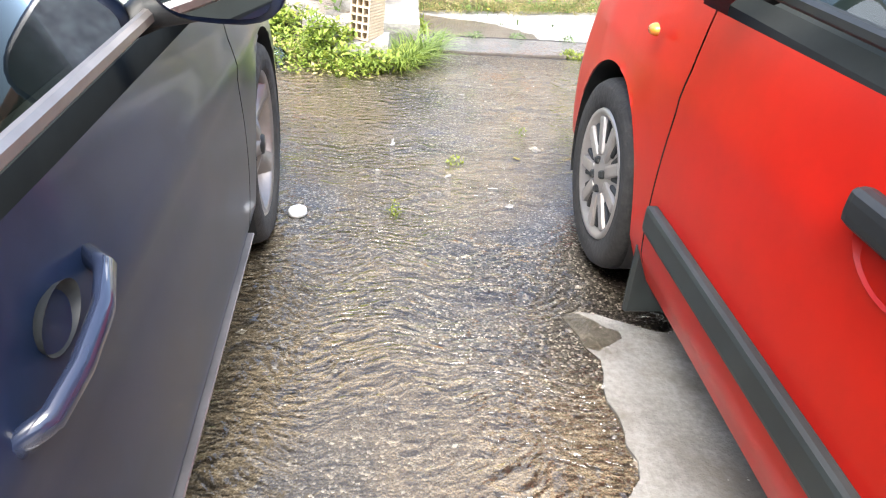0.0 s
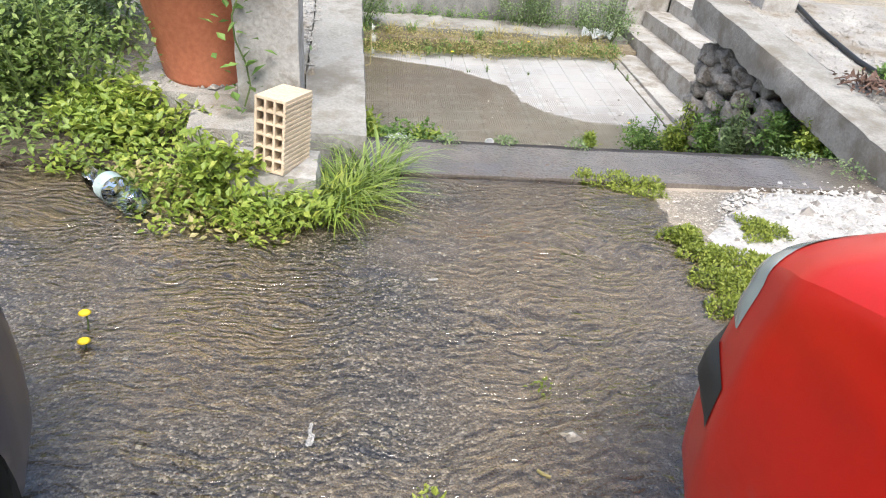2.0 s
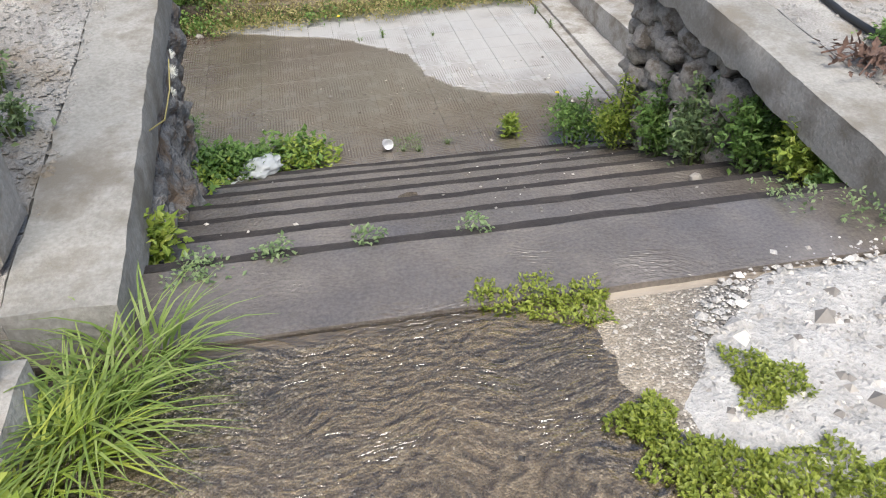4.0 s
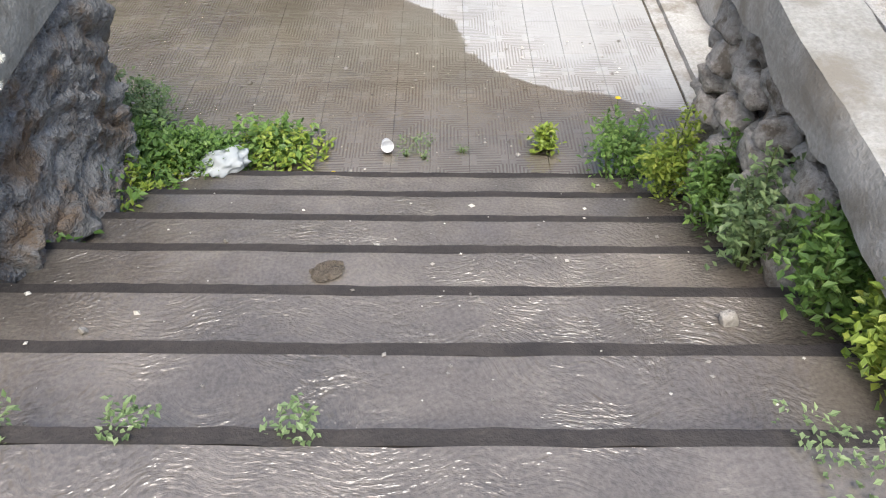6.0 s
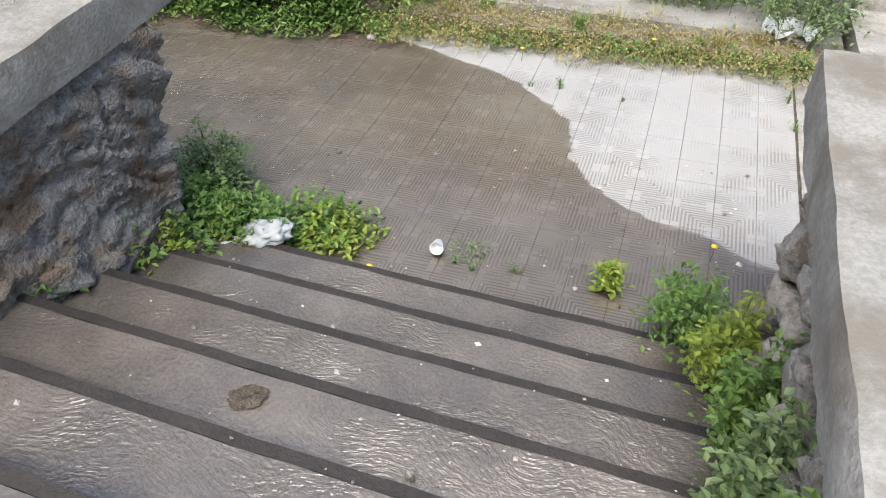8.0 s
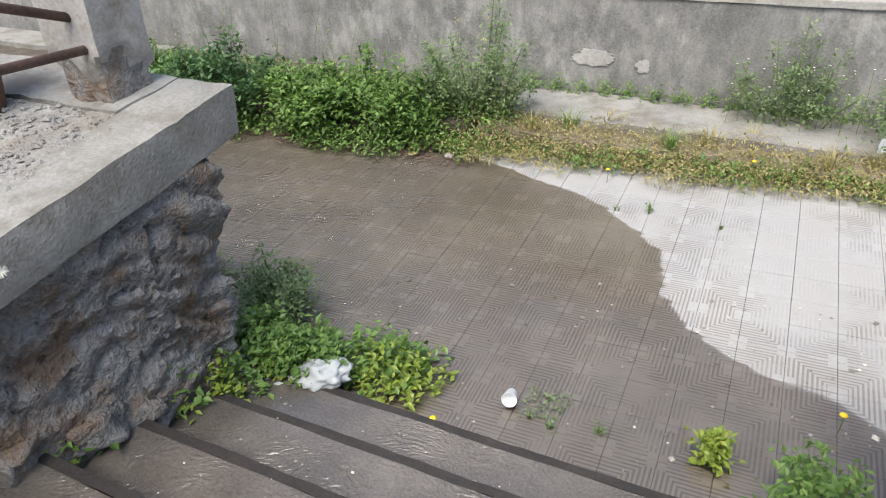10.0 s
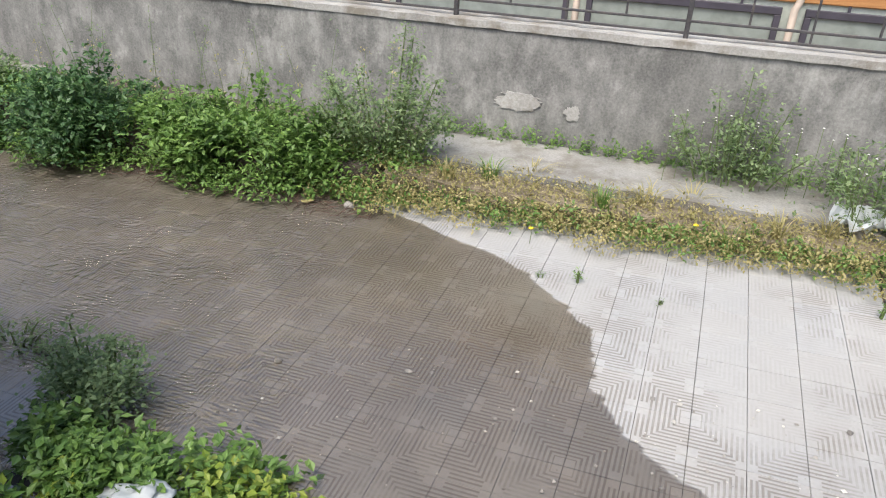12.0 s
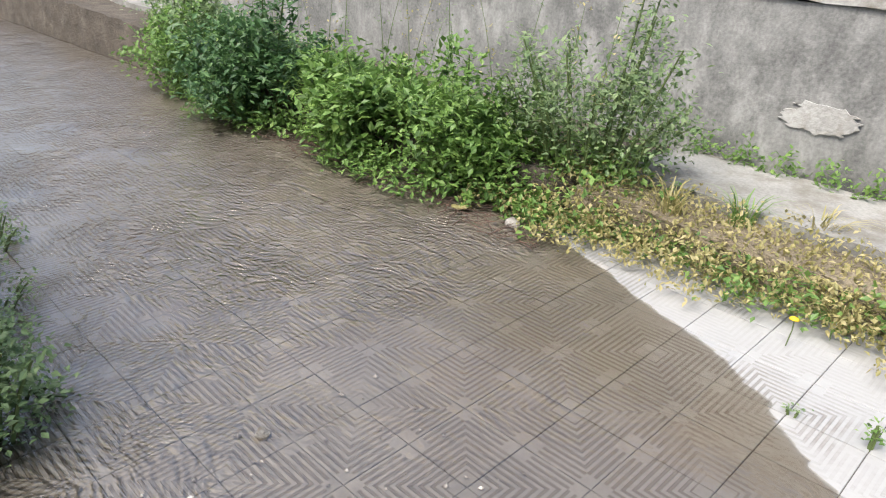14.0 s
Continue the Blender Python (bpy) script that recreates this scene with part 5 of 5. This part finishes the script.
patch("weeds_ledge", "low green weeds along the ledge and wall foot", [(x, 9.3 + 0.06 * math.sin(x * 7), land(x, 9.3) + 0.02, 0.14, 1) for x in np.arange(0.4, 3.7, 0.21)] + [(x, 10.2, -0.7, 0.09, 0.5) for x in np.arange(0.8, 3.8, 0.2)], LEAF, 5200, 0.018, 0.15, 0.6)
patch("weeds_water", "fresh green weeds along the water's edge", [(x, 9.2 + 0.1 * math.sin(x * 4), land(x, 9.2) + 0.01, 0.2, 1) for x in np.arange(-2.9, 0.6, 0.17)] + [(x, 9.5, -0.76, 0.22, 1.3) for x in np.arange(-3.0, 0.9, 0.2)] + [(x, 9.85, -0.75, 0.22, 0.8) for x in np.arange(-3.2, 0.8, 0.25)], LEAF, 13000, 0.022, 0.2)
for i in range(16):
    x, y = -0.2 + 0.25 * i, 9.3 + 0.13 * ((i * 5) % 4)
    o = tagged(finish("grass_tuft", *blades(45, 0.05, 0.17, 0.18, 0.004), LEAFDRY if i % 3 else LEAF), "tuft of half-dry grass on the ledge", "grass", "grass tufts on the ledge")
    o.location = (x, y, max(land(x, y) + 0.0, -0.97) if y < 9.36 else -0.755)

# weeds at the foot of the stairs and along both walls
bush("bush", "leafy green weeds at the foot of the rock wall", (0.74, 6.72, land(0.8, 6.7)), (0.34, 0.2), 0.32, LEAF, 1900, 0.036, 20, "weeds beside the stairs")
bush("bush", "tall feathery grey-green weed by the rock wall", (0.5, 7.05, land(0.5, 7)), (0.26, 0.2), 0.36, LEAFGREY, 1500, 0.024, 16, "weeds beside the stairs", spire=0.5)
patch("weeds_wall", "fresh green leaves in a band along the rock wall", [(0.72, 6.66, -1.01, 0.17, 1), (0.88, 6.78, -1.01, 0.18, 1.2), (1.1, 6.88, -1.0, 0.17, 1), (1.3, 6.9, -1.0, 0.15, 1), (0.7, 6.4, -0.9, 0.13, 0.8), (0.66, 6.12, -0.75, 0.12, 0.6), (0.64, 5.66, -0.6, 0.13, 0.6)], LEAF, 1900, 0.026, 0.24)
patch("weeds_wall", "lime green leaves beside a plastic bag", [(1.22, 6.84, -1.0, 0.16, 1), (1.38, 6.84, -1.0, 0.13, 0.8), (0.8, 6.6, -0.95, 0.12, 0.6), (0.66, 6.02, -0.75, 0.12, 0.6), (0.62, 5.52, -0.6, 0.13, 0.8)], LEAFLIME, 1000, 0.024, 0.2)
for k, (x, y, r, h) in enumerate(((0.68, 6.3, 0.16, 0.26), (0.64, 5.6, 0.12, 0.2), (0.75, 4.72, 0.12, 0.22))):
    z = -0.905 + RISE * max(0, math.ceil((FIRST - y) / TREAD) - 1)
    bush("bush", "small bright green weed on the steps", (x, y, z), (r, r), h, LEAF if k % 2 else LEAFLIME, 560, 0.034, 9, "weeds beside the stairs")
for k, (x, y, rx, ry, h) in enumerate(((3.02, 6.62, 0.2, 0.2, 0.3), (3.12, 6.25, 0.13, 0.2, 0.3), (3.18, 5.9, 0.12, 0.2, 0.28), (3.19, 5.5, 0.12, 0.2, 0.34), (3.22, 5.15, 0.12, 0.18, 0.3), (3.22, 4.85, 0.1, 0.14, 0.22), (3.24, 4.6, 0.12, 0.12, 0.18))):
    z = -0.905 + RISE * max(0, math.ceil((FIRST - y) / TREAD) - 1)
    bush("bush", "green pellitory weeds along the stone pier", (x, y, z), (rx, ry), h, (LEAF, LEAFLIME, LEAF, LEAFGREY)[k % 4], 620, 0.032, 11, "weeds beside the stairs", spire=0.25)
bush("bush", "single bright green seedling at the landing", (2.65, 6.9, land(2.65, 6.9)), (0.08, 0.08), 0.16, LEAFLIME, 140, 0.035, 6, "weeds beside the stairs")
patch("weeds_stairs", "low weeds creeping over step edges", [(1.48, 4.58, 0.0, 0.05, 1), (1.82, 4.57, 0.0, 0.05, 1), (1.2, 4.55, 0.0, 0.06, 1.2), (0.98, 4.5, 0.0, 0.09, 2), (2.0, 6.95, land(2, 6.95), 0.09, 1.2), (2.9, 4.5, 0.02, 0.1, 1.3), (3.1, 4.35, 0.03, 0.12, 1.5)], LEAFGREY, 900, 0.011, 0.05)
# water weeds at the left of the landing
for k, (x, y) in enumerate(((0.25, 7.2), (-0.3, 7.3), (-0.85, 7.42), (-1.5, 7.5))):
    bush("bush", "grey-green water weed trailing over wet paving", (x, y, land(x, y)), (0.42, 0.12), 0.1, LEAFGREY, 260, 0.02, 16, "water weeds")

# grass and leaves round the first pillar
for k, (x, y, n, r, h) in enumerate(((0.76, 3.97, 190, 0.3, 0.17), (0.7, 3.86, 120, 0.27, 0.14), (0.86, 4.14, 110, 0.24, 0.2), (0.62, 3.8, 70, 0.22, 0.13))):
    o = tagged(finish("grass_tuft", *blades(n, 0.11, r, h, 0.0045), (LEAFFRESH, LEAFLIME)[k % 2]), "thick tuft of long fresh grass by the pillar", "grass", "grass tufts by the pillar")
    o.location = (x, y, 0.0)
bush("bush", "yellow-green vine leaves round a hollow brick", (0.31, 3.9, 0.0), (0.2, 0.13), 0.27, LEAFLIME, 480, 0.034, 14, "weeds by the pillar")
bush("bush", "low yellow-green leaves beside a plastic bottle", (-0.16, 4.42, 0.03), (0.36, 0.2), 0.2, LEAFLIME, 750, 0.04, 14, "weeds by the pillar")
bush("bush", "yellow-green vine leaves round the pillar foot", (0.48, 3.74, 0.0), (0.24, 0.1), 0.13, LEAFLIME, 260, 0.036, 12, "weeds by the pillar")
vine = thing("vine", "thin green vine climbing the pale pillar", "vine")
pts = [Vector((0.33 + 0.03 * math.sin(k * 1.3), 4.345, 0.2 + k * 0.09)) for k in range(12)]
finish("stem", *tube(pts, 0.004, 5), STALK, vine)
finish("foliage", *leaf_cloud([p + Vector((RNG.normal(0, 0.05), -0.015, RNG.normal(0, 0.03))) for p in pts for _ in range(7)], 0.035), LEAF, vine)
patch("weeds_pillar", "yellow-green broad leaves round bottle and brick", [(0.3, 3.78, 0.0, 0.16, 1), (0.12, 3.92, 0.0, 0.17, 1), (0.22, 4.1, 0.01, 0.2, 1), (-0.02, 4.15, 0.01, 0.18, 1), (-0.2, 4.2, 0.01, 0.18, 0.8), (0.46, 3.68, 0.0, 0.12, 0.7), (0.0, 4.4, 0.05, 0.22, 0.8), (-0.3, 4.1, 0.0, 0.1, 0.4)], LEAFLIME, 2300, 0.018, 0.1, 0.5)
patch("weeds_pillar", "small reddish yellow leaves among the weeds", [(0.2, 3.86, 0.0, 0.2, 1), (0.0, 4.0, 0.0, 0.16, 0.8), (0.4, 3.72, 0.0, 0.14, 0.6)], LEAFDRY, 420, 0.02, 0.08, 0.5)
# rank weeds behind the dark car
ground_left = rough_solid("ground_bank", (-7.0, 4.12, -0.3), (0.3, 6.15, 0.03), SOIL, 0.15, 0.03, 3, label="weedy soil bank beside the slab")
tagged(ground_left, category="ground", kind="structure")
for k in range(13):
    x, y = -0.5 - 0.42 * (k % 5) - 0.1 * (k // 5), 4.6 + 0.55 * (k // 5) + 0.12 * (k % 2)
    bush("bush", "rank green weeds behind the dark car", (x, y, 0.03), (0.38, 0.34), 0.5 + 0.1 * (k % 3), (LEAFFRESH, LEAFGREY, LEAF, LEAFLIME)[k % 4], 1500, 0.032, 14, "weeds behind the dark car", spire=0.3)
patch("weeds_bank", "mixed green weeds over the soil bank", [(-0.2 - 0.35 * (k % 8), 4.25 + 0.25 * (k // 8), 0.03, 0.3, 1) for k in range(32)], LEAFFRESH, 9000, 0.02, 0.2)
# moss cushions on the asphalt
for spots, lab, n in (([(1.9, 4.2, -0.01, 0.1, 1), (2.03, 4.17, -0.01, 0.09, 1), (1.77, 4.23, -0.01, 0.06, 0.5)], "bright lime moss cushion on wet asphalt", 900),
                      ([(2.02, 3.72, 0.005, 0.07, 1), (2.06, 3.58, 0.0, 0.09, 1), (2.05, 3.42, 0.0, 0.1, 1.2), (2.02, 3.25, 0.0, 0.09, 1), (2.2, 3.52, 0.01, 0.1, 1), (2.38, 3.46, 0.01, 0.11, 1), (2.55, 3.38, 0.02, 0.1, 1), (2.0, 3.1, 0.0, 0.07, 0.7)], "strip of lime moss and weeds along asphalt", 3600),
                      ([(2.35, 3.78, 0.01, 0.09, 1)], "round moss cushion on white rubble", 450), ([(0.98, 2.55, 0.0, 0.035, 1), (0.75, 2.1, 0.0, 0.025, 1), (1.3, 2.9, 0.0, 0.03, 0.5)], "tiny moss spots on asphalt", 45)):
    patch("moss", lab, spots, LEAFMOSS, n * 3, 0.0085, 0.05, 0.8, "moss")


def flower(at, mat, size, height, label, group):
    ob = thing("flower", label, "flower", group, at)
    finish("stem", *tube([(0, 0, 0), (0.004, 0, height * 0.6), (0.0, 0.004, height)], 0.0025, 4), STALK, ob)
    finish("petals", *lathe([(0.0, height + size * 0.35), (size * 0.6, height + size * 0.3), (size, height), (size * 0.4, height - size * 0.25)], 12), mat, ob, smooth=True)


for x, y, h in ((1.49, 6.62, 0.07), (1.575, 6.65, 0.06), (1.5, 6.63, 0.02), (3.12, 7.2, 0.1), (1.72, 9.05, 0.1), (2.6, 9.3, 0.15), (0.1, 3.12, 0.06), (0.12, 3.04, 0.03)):
    flower((x, y, land(x, y) if y > 6 else 0.0), YELLOW, 0.017, h, "small yellow dandelion flower on a stalk", "yellow flowers")
for k in range(26):
    x, y = (2.35 + 0.05 * k + 0.05 * math.sin(k * 5.0), 9.9 + 0.07 * ((k * 3) % 5)) if k < 22 else (3.4, 9.5 + 0.1 * (k - 22))
    flower((x, y, -0.74), WHITEP, 0.0075, 0.34 + 0.2 * ((k * 7) % 5) / 5, "tiny white flower on a thin stalk", "white flowers")
for x, y, s in ((0.5, 9.13, 0.035), (1.7, 6.05, 0.014), (1.3, 5.75, 0.012), (2.3, 5.35, 0.02), (1.12, 5.05, 0.015), (0.95, 7.6, 0.02), (2.95, 5.1, 0.03)):
    z = land(x, y) if y > 6.6 else -0.905 + RISE * max(0, math.ceil((FIRST - y) / TREAD) - 1)
    st = blob((x, y, z + s * 0.4), (s, s * 0.8, s * 0.55), x * 9 + y, PALEROCK, "stone", None, 0.25, x * 40)
    tagged(st, "loose pale stone on wet concrete", "stone", "loose stones")

# ---------- small litter, seedlings and dead growth ----------
def step_top(y):
    return -0.905 + RISE * max(0, math.ceil((FIRST - y) / TREAD) - 1)


def crumple(name, size, seed, mat, at, turn, label, category):
    """A crumpled scrap: a small sheet folded many ways."""
    n = 13
    vs = []
    for j in range(n):
        for i in range(n):
            p = Vector((i / (n - 1) - 0.5, j / (n - 1) - 0.5, 0))
            q = p * 3.5 + Vector((seed, seed * 2.0, 0))
            u, w = 2 * p.x, 2 * p.y
            p = Vector((p.x * math.sqrt(1 - w * w / 2), p.y * math.sqrt(1 - u * u / 2), 0))
            e = 1 + 0.3 * noise.noise(p * 4 + Vector((0, 0, seed)))
            vs.append((p.x * size[0] * e, p.y * size[1] * e, size[2] * (0.5 + 0.7 * noise.noise(q) + 0.45 * abs(noise.noise(q * 2.6)))))
    low = min(v[2] for v in vs)
    vs = [(x, y, z - low) for x, y, z in vs]
    ob = finish(name, vs, [(j * n + i, j * n + i + 1, (j + 1) * n + i + 1, (j + 1) * n + i) for j in range(n - 1) for i in range(n - 1)], mat)
    ob.modifiers.new("thick", "SOLIDIFY").thickness = 0.0015
    ob.matrix_basis = pose(*at, 0, 0, turn)
    return tagged(ob, label, category)


crumple("plastic_bag", (0.42, 0.3, 0.16), 2.0, BAG, (3.52, 9.72, -0.74), 20, "torn pale plastic bag caught in the ledge weeds", "plastic bag")
crumple("plastic_bag", (0.24, 0.14, 0.05), 5.0, BAG, (0.88, 6.6, -0.93), 35, "flat torn end of a plastic bag among weeds", "plastic bag")
crumple("wrapper", (0.13, 0.1, 0.012), 7.0, PLASTIC, (2.8, 4.46, 0.0), 8, "crushed clear wrapper lying on the apron", "wrapper")
crumple("dead_leaf", (0.12, 0.09, 0.012), 3.0, SOIL, (1.74, 5.44, step_top(5.44) + 0.004), 30, "large dark rotten leaf on a wet step", "leaf")
crumple("dead_leaf", (0.1, 0.05, 0.02), 4.0, LEAFDRY, (0.21, 9.1, land(0.21, 9.1) + 0.008), 60, "curled dry brown leaf on muddy paving", "leaf")
crumple("paper_scrap", (0.035, 0.025, 0.004), 6.0, DUST, (1.17, 2.18, 0.008), 30, "small yellowed paper scrap on asphalt", "litter")
crumple("paper_scrap", (0.04, 0.018, 0.004), 9.0, DUST, (0.72, 2.72, 0.008), 80, "small grey paper scrap on asphalt", "litter")
dead = thing("dead_plant", "withered reddish plant lying beside a black hose", "dead plant", "", (3.5, 4.98, 0.245))
finish("stem", *joined(*[tube([(0, 0, 0.01), (0.1 * math.cos(a), 0.1 * math.sin(a), 0.05), (0.2 * math.cos(a), 0.17 * math.sin(a), 0.015)], 0.004, 5) for a in np.linspace(0.3, 6.0, 9)]), RUST, dead)
finish("dry_leaves", *leaf_cloud(RNG.normal(0, 1, (150, 3)) * (0.07, 0.07, 0.012) + (0, 0, 0.03), 0.026, 0.6), RUST, dead, "dark reddish brown leaves")
for x, y, r in ((3.5, 4.68, 0.1), (3.56, 4.5, 0.12), (3.68, 5.15, 0.08)):
    bush("bush", "low green weed on the gravel slab", (x, y, right_low(y) + 0.17), (r, r), 0.1, LEAF, 150, 0.026, 8, "weeds on the slab")
for x, y, r in ((0.3, 5.35, 0.1), (0.12, 5.55, 0.08), (0.42, 5.05, 0.06)):
    bush("bush", "dry yellow-green weed on the terrace gravel", (x, y, left_top(y)), (r, r), 0.14, LEAFDRY if x < 0.2 else LEAFGREY, 120, 0.024, 8, "weeds on the slab")
thistle = thing("dry_thistle", "pale dried thistle heads on a bent stalk", "dry thistle", "", (0.815, 5.55, 0.2))
finish("stem", *tube([(-0.03, -0.5, -0.02), (0.02, -0.3, -0.06), (0.025, -0.1, -0.03), (0.02, 0.05, 0.03)], 0.003, 5), LEAFDRY, thistle)
for dy, dz, r in ((0.0, 0.0, 0.03), (0.08, 0.04, 0.02), (-0.08, -0.05, 0.02)):
    spikes = RNG.normal(0, 1, (60, 3))
    spikes /= np.linalg.norm(spikes, axis=1)[:, None]
    finish("seed_head", *joined(*[tube([(0.025, dy, dz), (0.025 + r * abs(k[0]), dy + r * k[1], dz + r * k[2])], 0.0014, 3, 0.3) for k in spikes]), WHITEP, thistle, "pale spiky seed head")
# seedlings rooted in the paving joints
for x, y, h in ((2.07, 8.72, 0.09), (2.24, 6.87, 0.05), (1.94, 6.86, 0.05), (2.03, 6.83, 0.05), (3.5, 8.9, 0.1), (3.53, 8.55, 0.09), (1.87, 8.71, 0.03), (2.5, 8.66, 0.03)):
    bush("bush", "tiny green seedling rooted in a paving joint", (x, y, land(x, y)), (0.02, 0.02), h * 0.8, LEAFGREY if h < 0.06 else LEAF, 26, 0.014, 4, "seedlings in the paving")
# twigs and mud along the waterline
twigs = []
for _ in range(260):
    x = RNG.uniform(-2.4, 0.75)
    y = 9.14 - 0.12 * max(0.0, x) + RNG.normal(0, 0.07)
    a, l = RNG.uniform(0, math.pi), RNG.uniform(0.02, 0.11)
    c = Vector((x, y, land(x, y) + 0.012))
    d = Vector((math.cos(a), math.sin(a), RNG.normal(0, 0.15))) * l
    twigs.append(tube([c - d, c + Vector((0, 0, 0.006)), c + d], 0.0022, 4, 0.5))
tagged(finish("twigs", *joined(*twigs), RUST), "dead twigs and stalks along the waterline", "twigs", kind="stuff")
# stems that stand above the bushes and go to seed
for k in range(26):
    x = -2.4 + 0.13 * k + 0.09 * math.sin(k * 7)
    h = 0.5 + 0.4 * ((k * 37) % 11) / 11
    ob = thing("weed_stalk", "tall thin seeding stalk before the far wall", "weed", "tall stalks by the far wall", (x, 9.5 + 0.14 * math.sin(k * 3.3), -0.78))
    bend = Vector((0.14 * math.sin(k * 5.1), 0.08 * math.sin(k * 2.7), 0))
    line = [bend * t * t + Vector((0, 0, h * t)) for t in np.linspace(0, 1, 7)]
    finish("stem", *tube(line, 0.003, 4, 0.4), STALK, ob)
    spots = [line[int(i)] + Vector(RNG.normal(0, 0.022, 3)) for i in RNG.integers(3, 7, 30)]
    tagged(finish("foliage", *leaf_cloud(spots, 0.012, 0.7), LEAFGREY if k % 3 else LEAFDRY, ob), kind="stuff")
# pebbles strewn over the steps
def on_steps():
    x, y = RNG.uniform(0.8, 3.15), RNG.uniform(4.6, 6.55)
    return x, y, step_top(y) + 0.002


stones("gravel_steps", "small pale pebbles strewn over wet steps", 170, on_steps, 0.0042, PEBBLE)

# strip of concrete beside the tiles
rough_solid("paving_strip", (3.553, 6.7, -0.1), (3.638, 9.25, 0.0), PALE, 0.06, 0.006, 6, shape=lambda p: Vector((p.x, p.y, p.z + land(p.x, p.y))), label="narrow pale concrete strip beside the tiles")
tagged(bpy.data.objects["paving_strip"], category="paving", kind="structure")

# ---------- paving tiles ----------
SIZE = 0.21
tile_bm = box((-0.104, -0.104, -0.03), (0.104, 0.104, 0.0), 0.0)
bmesh.ops.bevel(tile_bm, geom=[e for e in tile_bm.edges if all(v.co.z > -0.01 for v in e.verts)], offset=0.0016, segments=1, affect="EDGES")
tile_mesh = bpy.data.meshes.new("tile")
tile_bm.to_mesh(tile_mesh)
tile_bm.free()
tile_mesh.materials.append(TILE)
pitch_x, pitch_y = math.degrees(math.atan(0.0436)), -math.degrees(math.atan(0.038))
rest = bmesh.new()
count = 0
for j in range(14):
    for i in range(84):
        x, y = 3.54 - SIZE * (i + 0.5), 6.60 + SIZE * (j + 0.5)
        m = pose(x, y, land(x, y) - 0.003 + 0.002 * noise.noise(Vector((i * 3.3, j * 2.7, 1))), pitch_x, pitch_y, 0) @ pose(0, 0, 0, 0, 0, 90 * ((0, 1, 3, 2)[(i % 2) + 2 * (j % 2)]))
        if -0.45 < x and count < 300:
            o = new("tile", tile_mesh)
            o.parent, o.matrix_basis = floor, m
            count += 1
        elif x > -13.6:
            rest.from_mesh(tile_mesh)
            bmesh.ops.transform(rest, matrix=m, verts=rest.verts[-len(tile_mesh.vertices):])
outer = part("tile_field", rest, TILE, floor)
tagged(outer, "far paving tiles under muddy water", kind="stuff")
